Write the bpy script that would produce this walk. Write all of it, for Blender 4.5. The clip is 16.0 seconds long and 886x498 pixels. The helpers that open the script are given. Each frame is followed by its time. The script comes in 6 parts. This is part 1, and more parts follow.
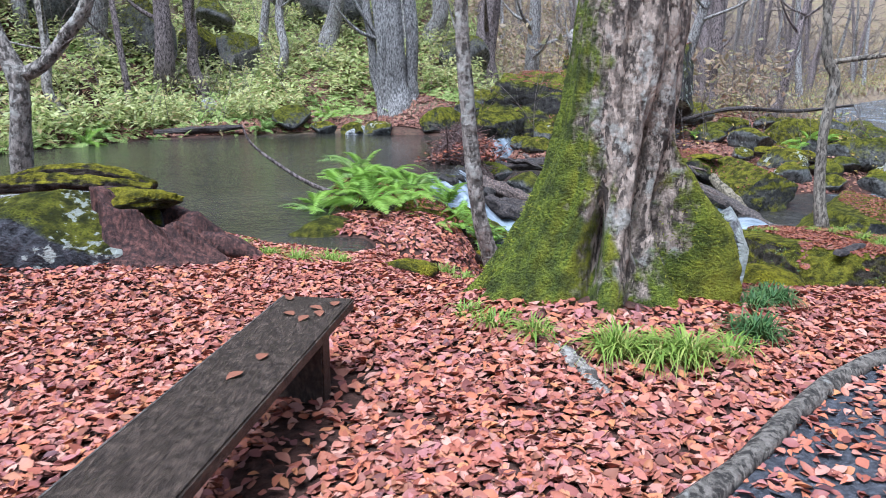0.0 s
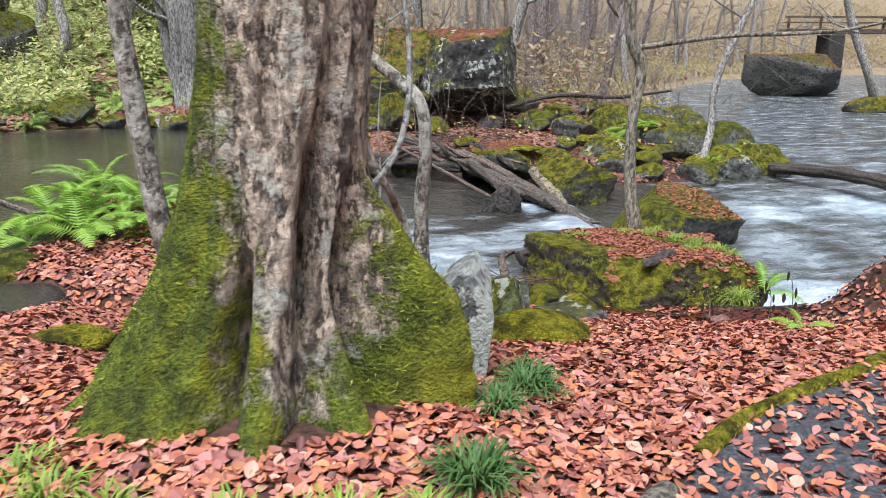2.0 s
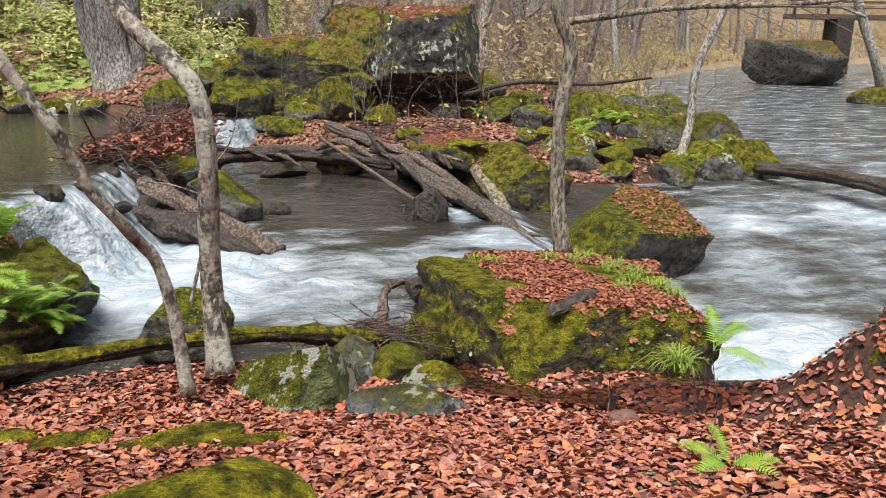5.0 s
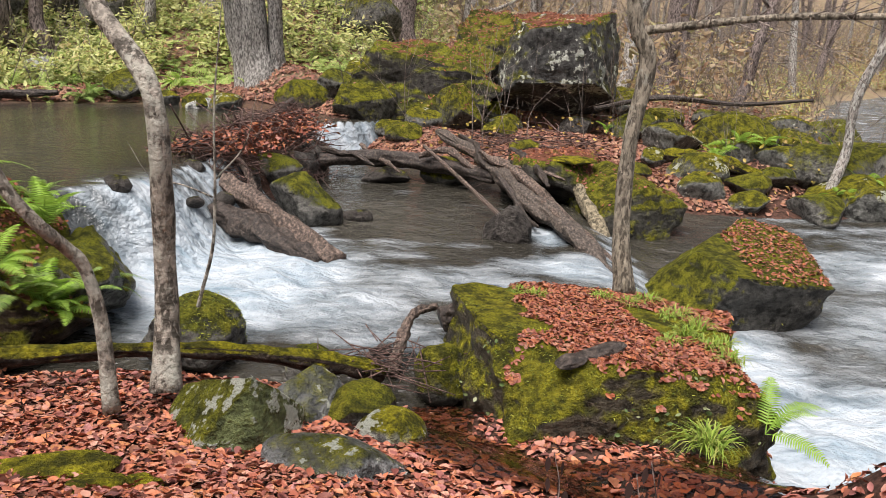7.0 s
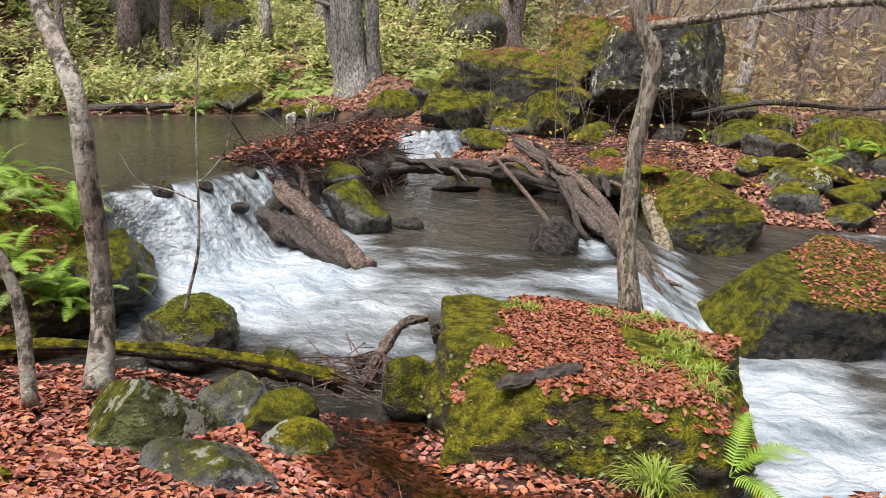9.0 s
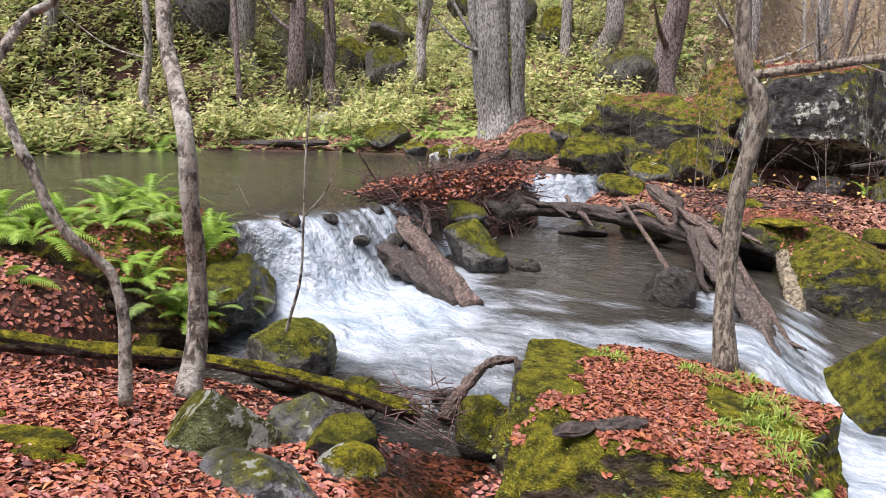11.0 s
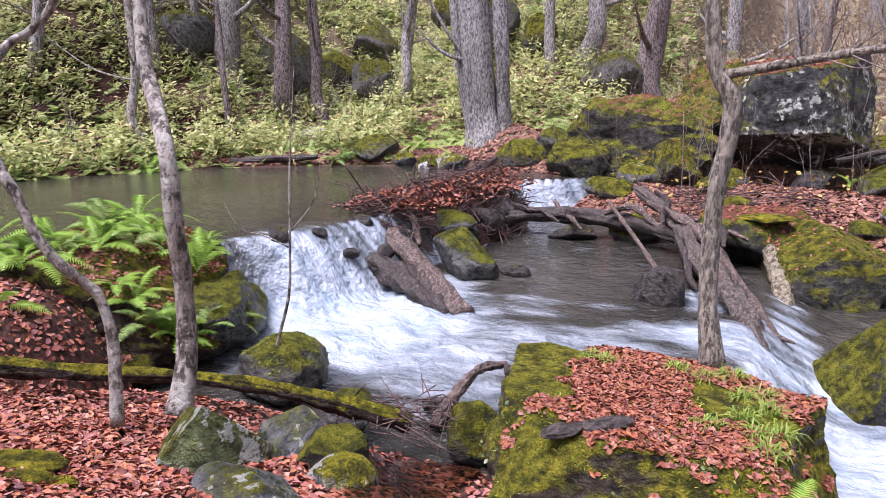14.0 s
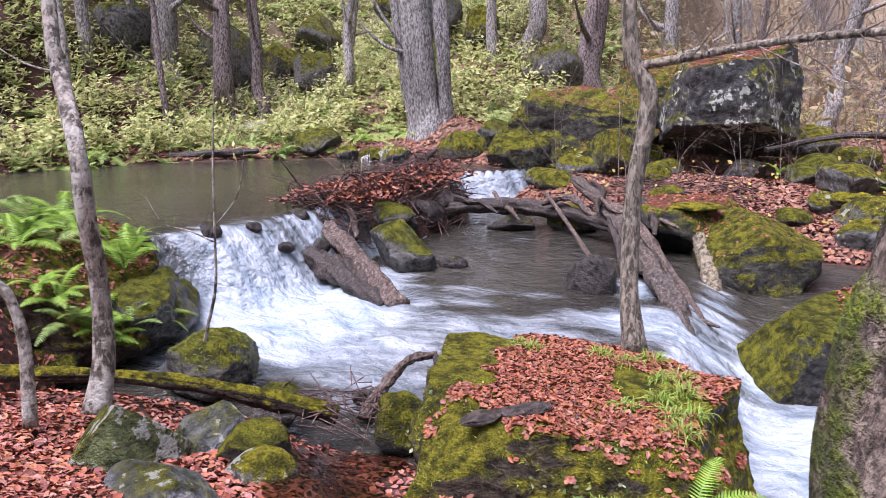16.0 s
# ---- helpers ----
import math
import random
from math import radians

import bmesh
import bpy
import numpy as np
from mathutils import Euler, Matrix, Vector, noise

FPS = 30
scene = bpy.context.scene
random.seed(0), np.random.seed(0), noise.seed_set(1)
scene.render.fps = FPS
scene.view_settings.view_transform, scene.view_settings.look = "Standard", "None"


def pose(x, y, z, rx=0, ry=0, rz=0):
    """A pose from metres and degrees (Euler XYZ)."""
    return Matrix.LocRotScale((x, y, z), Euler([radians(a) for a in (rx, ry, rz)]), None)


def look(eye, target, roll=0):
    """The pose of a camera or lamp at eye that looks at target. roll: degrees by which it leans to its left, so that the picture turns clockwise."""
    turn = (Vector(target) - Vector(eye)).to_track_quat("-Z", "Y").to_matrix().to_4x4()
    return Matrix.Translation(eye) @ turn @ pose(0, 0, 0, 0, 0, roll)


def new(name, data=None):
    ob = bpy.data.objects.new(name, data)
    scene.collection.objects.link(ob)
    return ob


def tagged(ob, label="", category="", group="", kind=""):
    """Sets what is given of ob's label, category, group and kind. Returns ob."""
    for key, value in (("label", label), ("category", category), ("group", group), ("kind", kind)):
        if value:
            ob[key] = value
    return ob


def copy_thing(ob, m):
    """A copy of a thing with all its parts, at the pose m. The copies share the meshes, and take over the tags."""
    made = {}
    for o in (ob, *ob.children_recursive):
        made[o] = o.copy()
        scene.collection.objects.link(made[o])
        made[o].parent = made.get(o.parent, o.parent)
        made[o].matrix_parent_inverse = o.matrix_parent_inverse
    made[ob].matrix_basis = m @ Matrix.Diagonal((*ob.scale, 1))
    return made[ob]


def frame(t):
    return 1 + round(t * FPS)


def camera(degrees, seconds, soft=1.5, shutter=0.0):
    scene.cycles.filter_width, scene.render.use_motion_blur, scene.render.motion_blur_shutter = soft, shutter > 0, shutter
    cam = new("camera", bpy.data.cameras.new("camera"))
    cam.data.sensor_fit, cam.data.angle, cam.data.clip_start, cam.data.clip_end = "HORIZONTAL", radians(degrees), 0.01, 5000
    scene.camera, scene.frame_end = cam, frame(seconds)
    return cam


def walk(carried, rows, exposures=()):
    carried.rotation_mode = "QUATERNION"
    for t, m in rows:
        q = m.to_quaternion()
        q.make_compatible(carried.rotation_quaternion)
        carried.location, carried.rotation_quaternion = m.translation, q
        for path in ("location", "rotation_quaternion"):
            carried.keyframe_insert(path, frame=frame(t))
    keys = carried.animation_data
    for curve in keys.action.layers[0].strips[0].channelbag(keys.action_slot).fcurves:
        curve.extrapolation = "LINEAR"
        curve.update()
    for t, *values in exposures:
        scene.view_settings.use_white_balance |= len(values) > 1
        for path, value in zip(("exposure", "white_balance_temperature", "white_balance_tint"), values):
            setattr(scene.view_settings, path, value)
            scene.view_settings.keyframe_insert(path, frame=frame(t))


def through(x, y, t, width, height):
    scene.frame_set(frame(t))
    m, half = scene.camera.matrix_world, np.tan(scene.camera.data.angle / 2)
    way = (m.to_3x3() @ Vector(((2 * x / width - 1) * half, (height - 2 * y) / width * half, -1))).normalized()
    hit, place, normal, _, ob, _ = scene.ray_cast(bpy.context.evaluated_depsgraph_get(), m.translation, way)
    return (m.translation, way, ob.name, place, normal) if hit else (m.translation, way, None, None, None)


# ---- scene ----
cam = camera(60.5, 16.0, soft=0.6, shutter=0.2)
METRES, EYE, TILT, LEAN, TURN = 8.6, 1.5, -13.0, 0.0, 0.0
ROWS = [
    (0.0, 0.0, 0.0, 0.0, -0.0, 0.0, 0.0),
    (0.5, 0.031, 0.0485, 0.0134, -2.32, -0.7, 1.24),
    (1.0, 0.0668, 0.0947, 0.0247, -6.17, -0.81, 1.73),
    (1.5, 0.104, 0.1396, 0.0314, -7.04, -1.77, 1.29),
    (2.0, 0.1341, 0.184, 0.047, -10.67, -1.35, 2.53),
    (2.5, 0.169, 0.2221, 0.0533, -11.7, -1.24, 2.59),
    (3.0, 0.2008, 0.263, 0.0592, -12.6, -1.6, 3.2),
    (3.5, 0.2322, 0.3053, 0.0672, -13.89, -1.94, 4.04),
    (6.0, 0.4217, 0.4501, 0.0972, -3.81, -2.58, -1.22),
    (6.5, 0.4572, 0.4646, 0.1008, 0.02, -1.86, -2.66),
    (7.0, 0.4966, 0.4773, 0.104, 2.32, -1.93, -3.02),
    (7.5, 0.5325, 0.4946, 0.1124, 3.56, -1.89, -2.31),
    (8.0, 0.5754, 0.5055, 0.1109, 5.53, -1.86, -1.6),
    (8.5, 0.6189, 0.5172, 0.1104, 9.27, -2.01, -2.52),
    (9.0, 0.6579, 0.5263, 0.1124, 13.38, -1.83, -4.05),
    (9.5, 0.6924, 0.5299, 0.113, 17.19, -1.35, -5.44),
    (10.0, 0.7149, 0.5376, 0.1161, 20.88, -0.5, -7.1),
    (12.5, 0.7314, 0.5359, 0.1197, 27.54, 0.36, -6.62),
    (13.0, 0.7321, 0.5359, 0.1198, 26.91, 0.47, -6.12),
    (13.5, 0.7358, 0.5355, 0.1198, 26.05, 0.62, -5.62),
    (14.0, 0.7416, 0.5338, 0.1195, 25.01, 0.77, -5.05),
    (14.5, 0.7472, 0.5318, 0.119, 23.96, 0.84, -4.39),
    (15.0, 0.7512, 0.5304, 0.1189, 22.98, 0.83, -3.91),
    (15.5, 0.7553, 0.5321, 0.1188, 22.23, 0.72, -3.79),
    (16.0, 0.7682, 0.5418, 0.1199, 21.47, 0.53, -4.05),
]
walk(cam, [(t, pose(0, 0, EYE, TILT, LEAN, TURN) @ pose(METRES * x, METRES * y, METRES * z, 90 + pitch, roll, yaw)) for t, x, y, z, yaw, pitch, roll in ROWS],
     [(0.0, 1.2, 5000, 13), (1.0, 1.15, 5300, 12), (2.0, 1.2, 5700, 10), (3.5, 1.2, 6100, 6), (6.0, 1.05, 6550, 14), (10.2, 1.21, 6450, 16), (12.3, 1.36, 5700, 31), (16.0, 1.36, 5700, 31)])

# ---- light: an overcast late-autumn day in a leafless wood ----
sky_world = bpy.data.worlds.new("sky")
scene.world = sky_world
sky_world.use_nodes = True
wn = sky_world.node_tree
sky = wn.nodes.new("ShaderNodeTexSky")
sky.sky_type, sky.sun_disc = "NISHITA", False
sky.sun_elevation, sky.sun_rotation = radians(67), radians(209)
sky.air_density, sky.dust_density, sky.ozone_density = 1.0, 6.0, 1.0
soft_sky = wn.nodes.new("ShaderNodeHueSaturation")
soft_sky.inputs["Saturation"].default_value = 0.35
wn.links.new(sky.outputs[0], soft_sky.inputs["Color"])
wn.links.new(soft_sky.outputs[0], wn.nodes["Background"].inputs[0])
wn.nodes["Background"].inputs[1].default_value = 0.07
sun = new("sun", bpy.data.lights.new("sun", "SUN"))
sun.data.energy, sun.data.angle, sun.data.color = 3.0, radians(40), (1.0, 0.97, 0.92)
sun.matrix_world = look((-6, -11, 30), (0, 0, 0))


# ---- materials ----
def material(name):
    m = bpy.data.materials.new(name)
    m.use_nodes = True
    return m, m.node_tree, m.node_tree.nodes["Principled BSDF"]


def node(nt, kind, **inputs):
    n = nt.nodes.new("ShaderNode" + kind)
    for k, v in inputs.items():
        n.inputs[k.replace("_", " ")].default_value = v
    return n


def noise_at(nt, scale, detail=5.0, rough=0.6, stretch=None):
    tex = node(nt, "TexNoise", Scale=scale, Detail=detail, Roughness=rough)
    geo = nt.nodes.new("ShaderNodeNewGeometry")
    if stretch:
        mp = nt.nodes.new("ShaderNodeMapping")
        mp.inputs["Scale"].default_value = stretch
        nt.links.new(geo.outputs["Position"], mp.inputs["Vector"])
        nt.links.new(mp.outputs[0], tex.inputs["Vector"])
    else:
        nt.links.new(geo.outputs["Position"], tex.inputs["Vector"])
    return tex.outputs["Fac"]


def ramp(nt, fac, stops):
    r = nt.nodes.new("ShaderNodeValToRGB")
    el = r.color_ramp.elements
    while len(el) < len(stops):
        el.new(0.5)
    for e, (p, c) in zip(el, stops):
        e.position, e.color = p, (c, c, c, 1) if isinstance(c, (int, float)) else (*c, 1)
    nt.links.new(fac, r.inputs[0])
    return r.outputs["Color"]


def mix(nt, fac, a, b, how="MIX"):
    n = nt.nodes.new("ShaderNodeMix")
    n.data_type, n.blend_type = "RGBA", how
    for sock, v in (("Factor_Float", fac), ("A_Color", a), ("B_Color", b)):
        i = next(s for s in n.inputs if s.identifier == sock)
        if isinstance(v, (int, float)):
            i.default_value = v
        elif isinstance(v, tuple):
            i.default_value = (*v, 1)
        else:
            nt.links.new(v, i)
    return next(s for s in n.outputs if s.identifier == "Result_Color")


def maths(nt, op, a, b=0.0, c=0.0):
    n = nt.nodes.new("ShaderNodeMath")
    n.operation = op
    for i, v in zip(n.inputs, (a, b, c)):
        if isinstance(v, (int, float)):
            i.default_value = v
        else:
            nt.links.new(v, i)
    return n.outputs[0]


def bump(nt, bsdf, h, strength=0.5, distance=0.02):
    b = node(nt, "Bump", Strength=strength, Distance=distance)
    nt.links.new(h, b.inputs["Height"])
    nt.links.new(b.outputs[0], bsdf.inputs["Normal"])


def upness(nt):
    geo = nt.nodes.new("ShaderNodeNewGeometry")
    sep = nt.nodes.new("ShaderNodeSeparateXYZ")
    nt.links.new(geo.outputs["Normal"], sep.inputs[0])
    return sep.outputs["Z"]


def rock_material(name, stone=(0.16, 0.155, 0.15), moss=0.5, lichen=0.1, yellow=0.3, litter=0.0, grain=1.0):
    """Stone with moss where it faces up and pale lichen spots; shade in hollows and gaps is put into the colour as dark
    mottling. moss, lichen, litter: how much, 0 to 1.
    """
    m, nt, b = material(name)
    n1, n2, n3 = noise_at(nt, 2.2 * grain), noise_at(nt, 14 * grain, 8), noise_at(nt, 55 * grain, 6)
    col = mix(nt, ramp(nt, n2, [(0.3, 0.0), (0.7, 1.0)]), tuple(c * 0.22 for c in stone), tuple(c * 1.5 for c in stone))
    col = mix(nt, ramp(nt, noise_at(nt, 5 * grain, 8, 0.7), [(0.4, 0.0), (0.48, 1.0)]), tuple(c * 0.25 for c in stone), col)
    spots = maths(nt, "ADD", maths(nt, "MULTIPLY", n1, 0.75), maths(nt, "MULTIPLY", n2, 0.5))
    edge = 0.95 - 0.45 * lichen
    up = upness(nt)
    where = maths(nt, "ADD", maths(nt, "MULTIPLY", up, 0.85), maths(nt, "ADD", maths(nt, "MULTIPLY", n1, 1.1), maths(nt, "MULTIPLY", n2, 0.9)))
    level = 2.17 - 1.2 * moss
    mask = ramp(nt, where, [(max(0.0, level / 2 - 0.08), 0.0), (level / 2 + 0.08, 1.0)])
    where2 = maths(nt, "MULTIPLY", where, 0.5)
    nt.links.new(where2, mask.node.inputs[0])
    green = mix(nt, ramp(nt, n3, [(0.3, 0.0), (0.75, 1.0)]), (0.02, 0.028, 0.005), (0.28 + 0.34 * yellow, 0.31 + 0.24 * yellow, 0.025))
    green = mix(nt, ramp(nt, n1, [(0.35, 0.0), (0.65, 1.0)]), green, mix(nt, ramp(nt, n2, [(0.35, 0.0), (0.65, 1.0)]), (0.025, 0.027, 0.007), (0.2 + 0.34 * yellow, 0.2 + 0.27 * yellow, 0.03)))
    green = mix(nt, ramp(nt, noise_at(nt, 6.5 * grain, 6, 0.65), [(0.4, 0.8), (0.56, 0.0)]), green, (0.022, 0.026, 0.008))
    col = mix(nt, mask, col, green)
    col = mix(nt, ramp(nt, spots, [(edge - 0.012, 0.0), (edge + 0.012, 0.92)]), col, mix(nt, n3, (0.36, 0.38, 0.31), (0.62, 0.64, 0.57)))
    if litter:
        top = maths(nt, "ADD", maths(nt, "MULTIPLY", up, 0.6), maths(nt, "MULTIPLY", noise_at(nt, 3.1, 4), 0.6))
        lm = ramp(nt, top, [(0.98 - 0.3 * litter, 0.0), (1.0 - 0.3 * litter, 1.0)])
        col = mix(nt, lm, col, mix(nt, n2, (0.09, 0.035, 0.02), (0.25, 0.1, 0.06)))
    nt.links.new(col, b.inputs["Base Color"])
    nt.links.new(maths(nt, "MULTIPLY_ADD", mask, 0.5, 0.38), b.inputs["Roughness"])
    b.inputs["Specular IOR Level"].default_value = 0.12
    h = maths(nt, "ADD", maths(nt, "MULTIPLY", n2, 0.8), maths(nt, "MULTIPLY", n3, maths(nt, "MULTIPLY_ADD", mask, 1.0, 0.35)))
    bump(nt, b, h, 1.0, 0.09)
    return m


def bark_material(name, dark=(0.05, 0.042, 0.035), light=(0.22, 0.2, 0.17), moss=0.0, lichen=0.3, ridge=10.0, moss_top=1.2, middle=1.1, fleck=0.7):
    """Furrowed bark; moss climbs from the foot up to about moss_top metres, ragged at its edge."""
    m, nt, b = material(name)
    f1 = noise_at(nt, 6, 6, 0.65, (ridge, ridge, 1.3))
    f2, n1 = noise_at(nt, 30, 6), noise_at(nt, 1.7, 6)
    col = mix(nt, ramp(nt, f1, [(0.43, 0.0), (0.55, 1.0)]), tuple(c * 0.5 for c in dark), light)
    flakes = noise_at(nt, 20, 5, 0.6, (1.3, 1.3, 0.55))
    col = mix(nt, ramp(nt, flakes, [(0.5, 0.0), (0.57, fleck)]), col, tuple(min(0.6, c * 1.7) for c in light))
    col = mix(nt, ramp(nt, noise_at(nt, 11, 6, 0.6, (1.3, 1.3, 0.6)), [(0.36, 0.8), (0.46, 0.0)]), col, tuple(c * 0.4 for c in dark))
    col = mix(nt, maths(nt, "MULTIPLY", f2, 0.5), col, tuple(c * 0.5 for c in light))
    spots = maths(nt, "ADD", maths(nt, "MULTIPLY", noise_at(nt, 4.5, 7, 0.7), 0.8), maths(nt, "MULTIPLY", f1, 0.3))
    col = mix(nt, ramp(nt, spots, [(0.74 - 0.25 * lichen, 0.0), (0.8 - 0.25 * lichen, 0.75)]), col, (0.4, 0.39, 0.33))
    h = maths(nt, "ADD", f1, maths(nt, "MULTIPLY", f2, 0.25))
    if moss:
        geo = nt.nodes.new("ShaderNodeNewGeometry")
        sep = nt.nodes.new("ShaderNodeSeparateXYZ")
        nt.links.new(geo.outputs["Position"], sep.inputs[0])
        nrm = nt.nodes.new("ShaderNodeSeparateXYZ")
        nt.links.new(geo.outputs["Normal"], nrm.inputs[0])
        low = maths(nt, "SUBTRACT", moss_top, sep.outputs["Z"])
        out = maths(nt, "DIVIDE", maths(nt, "SUBTRACT", sep.outputs["X"], maths(nt, "MULTIPLY_ADD", sep.outputs["Z"], 0.08, middle)), 0.5)
        side = maths(nt, "MAXIMUM", maths(nt, "MULTIPLY_ADD", out, -1.3, -0.5), maths(nt, "MULTIPLY_ADD", low, 0.5, maths(nt, "MULTIPLY_ADD", out, 1.1, -0.6)))
        side = maths(nt, "MAXIMUM", side, maths(nt, "MULTIPLY_ADD", low, 2.4, -2.1))
        side = maths(nt, "MULTIPLY_ADD", nrm.outputs["Z"], 0.6, side)
        amount = maths(nt, "ADD", maths(nt, "MULTIPLY", low, 0.24), maths(nt, "ADD", side, maths(nt, "MULTIPLY_ADD", n1, 2.4, maths(nt, "MULTIPLY_ADD", noise_at(nt, 9, 6, 0.65), 1.4, -1.9))))
        mask = ramp(nt, amount, [(0.32, 0.0), (0.62, 1.0)])
        fuzz = noise_at(nt, 60, 5)
        green = mix(nt, ramp(nt, fuzz, [(0.3, 0.0), (0.7, 1.0)]), (0.04, 0.065, 0.007), (0.26, 0.31, 0.024))
        warm = ramp(nt, maths(nt, "ADD", maths(nt, "MULTIPLY", nrm.outputs["X"], 0.3), n1), [(0.35, 0.0), (0.8, 1.0)])
        green = mix(nt, warm, green, mix(nt, fuzz, (0.1, 0.1, 0.008), (0.56, 0.53, 0.028)))
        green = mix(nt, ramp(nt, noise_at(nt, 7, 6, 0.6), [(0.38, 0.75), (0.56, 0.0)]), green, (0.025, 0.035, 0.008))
        col = mix(nt, mask, col, green)
        h = maths(nt, "ADD", h, maths(nt, "MULTIPLY", maths(nt, "MULTIPLY", fuzz, mask), 1.2))
    nt.links.new(col, b.inputs["Base Color"])
    b.inputs["Roughness"].default_value = 0.85
    b.inputs["Specular IOR Level"].default_value = 0.25
    bump(nt, b, h, 1.0, 0.07)
    return m


def leaf_material(name, tones, rough=0.45, through=0.0):
    m, nt, b = material(name)
    geo = nt.nodes.new("ShaderNodeNewGeometry")
    col = ramp(nt, geo.outputs["Random Per Island"], [((i + 0.5) / len(tones), c) for i, c in enumerate(tones)])
    col = mix(nt, maths(nt, "MULTIPLY", noise_at(nt, 45, 3), 0.4), col, tuple(c * 0.4 for c in tones[0]))
    nt.links.new(col, b.inputs["Base Color"])
    b.inputs["Roughness"].default_value = rough
    b.inputs["Specular IOR Level"].default_value = 0.2
    if through:
        t = nt.nodes.new("ShaderNodeBsdfTranslucent")
        nt.links.new(col, t.inputs["Color"])
        mx = nt.nodes.new("ShaderNodeMixShader")
        mx.inputs[0].default_value = through
        nt.links.new(b.outputs[0], mx.inputs[1])
        nt.links.new(t.outputs[0], mx.inputs[2])
        nt.links.new(mx.outputs[0], nt.nodes["Material Output"].inputs["Surface"])
    return m


def wood_material(name, dark, light, rough=0.6, scale=(3, 3, 3), spec=0.4):
    m, nt, b = material(name)
    f = noise_at(nt, 5, 8, 0.65, scale)
    f2 = noise_at(nt, 24, 6)
    col = mix(nt, ramp(nt, f, [(0.36, 0.0), (0.64, 1.0)]), dark, light)
    col = mix(nt, ramp(nt, f2, [(0.4, 0.75), (0.6, 0.0)]), col, dark)
    nt.links.new(col, b.inputs["Base Color"])
    nt.links.new(maths(nt, "MULTIPLY_ADD", f2, 0.4, rough - 0.2), b.inputs["Roughness"])
    b.inputs["Specular IOR Level"].default_value = spec * 0.7
    bump(nt, b, maths(nt, "ADD", f, maths(nt, "MULTIPLY", f2, 0.4)), 0.9, 0.035)
    return m


LEAF_TONES = [(0.28, 0.08, 0.042), (0.46, 0.17, 0.09), (0.14, 0.04, 0.03), (0.54, 0.27, 0.17), (0.35, 0.11, 0.065), (0.08, 0.032, 0.03), (0.5, 0.19, 0.065), (0.37, 0.15, 0.12), (0.22, 0.07, 0.05), (0.47, 0.15, 0.065)]
m_leaf = leaf_material("fallen_leaf", [(t[0] * 1.04, t[1] * 1.13, t[2] * 1.28) for t in LEAF_TONES], 0.5)
m_leaf_dark = leaf_material("wet_fallen_leaf", [tuple(c * 0.74 for c in t) for t in LEAF_TONES], 0.45)
m_leaf_far = leaf_material("dull_fallen_leaf", [(0.2, 0.08, 0.055), (0.32, 0.16, 0.11), (0.12, 0.05, 0.04), (0.4, 0.25, 0.16), (0.24, 0.1, 0.07), (0.09, 0.045, 0.035), (0.36, 0.17, 0.09)], 0.55)
m_fern = leaf_material("fern_green", [(0.2, 0.3, 0.07), (0.28, 0.4, 0.1), (0.13, 0.22, 0.06), (0.36, 0.44, 0.14)], 0.5, 0.25)
m_bright_fern = leaf_material("bright_fern_green", [(0.26, 0.42, 0.05), (0.34, 0.5, 0.09), (0.2, 0.34, 0.05)], 0.5, 0.3)
m_shrub = leaf_material("undergrowth_green", [(0.36, 0.4, 0.12), (0.56, 0.58, 0.21), (0.18, 0.24, 0.07), (0.78, 0.76, 0.38), (0.46, 0.53, 0.17), (0.2, 0.24, 0.07), (0.55, 0.42, 0.2), (0.62, 0.62, 0.24)], 0.4, 0.4)
m_grass = leaf_material("grass_green", [(0.16, 0.26, 0.04), (0.3, 0.4, 0.06), (0.42, 0.4, 0.12), (0.22, 0.32, 0.05)], 0.5, 0.3)
m_dry = leaf_material("dry_yellow_leaf", [(0.4, 0.3, 0.06), (0.5, 0.38, 0.12), (0.33, 0.2, 0.06)], 0.55, 0.2)
m_ground, nt, b = material("leaf_mould")
n1, n2 = noise_at(nt, 0.5, 5), noise_at(nt, 18, 6)
near_col = mix(nt, ramp(nt, n2, [(0.3, 0.0), (0.7, 1.0)]), (0.012, 0.008, 0.006), (0.1, 0.05, 0.035))
geo = nt.nodes.new("ShaderNodeNewGeometry")
sep = nt.nodes.new("ShaderNodeSeparateXYZ")
nt.links.new(geo.outputs["Position"], sep.inputs[0])
straw = mix(nt, ramp(nt, n2, [(0.3, 0.0), (0.7, 1.0)]), (0.12, 0.085, 0.055), (0.36, 0.26, 0.17))
straw = mix(nt, ramp(nt, n1, [(0.4, 0.0), (0.65, 1.0)]), straw, mix(nt, noise_at(nt, 5, 6, 0.7), (0.1, 0.11, 0.04), (0.36, 0.34, 0.15)))
straw = mix(nt, ramp(nt, noise_at(nt, 0.9, 6, 0.7), [(0.36, 0.0), (0.62, 1.0)]), mix(nt, n2, (0.06, 0.04, 0.03), (0.2, 0.13, 0.08)), straw)
straw = mix(nt, ramp(nt, noise_at(nt, 0.16, 6, 0.7), [(0.4, 0.0), (0.6, 1.0)]), straw, mix(nt, noise_at(nt, 1.5, 6, 0.7), (0.07, 0.055, 0.035), (0.3, 0.22, 0.14)))
beyond = ramp(nt, maths(nt, "MULTIPLY", maths(nt, "ADD", sep.outputs["Y"], maths(nt, "MULTIPLY_ADD", n1, 10, maths(nt, "MULTIPLY", sep.outputs["X"], 0.05))), 0.01), [(0.265, 0.0), (0.31, 1.0)])
nt.links.new(mix(nt, beyond, near_col, straw), b.inputs["Base Color"])
b.inputs["Roughness"].default_value, b.inputs["Specular IOR Level"].default_value = 0.85, 0.15
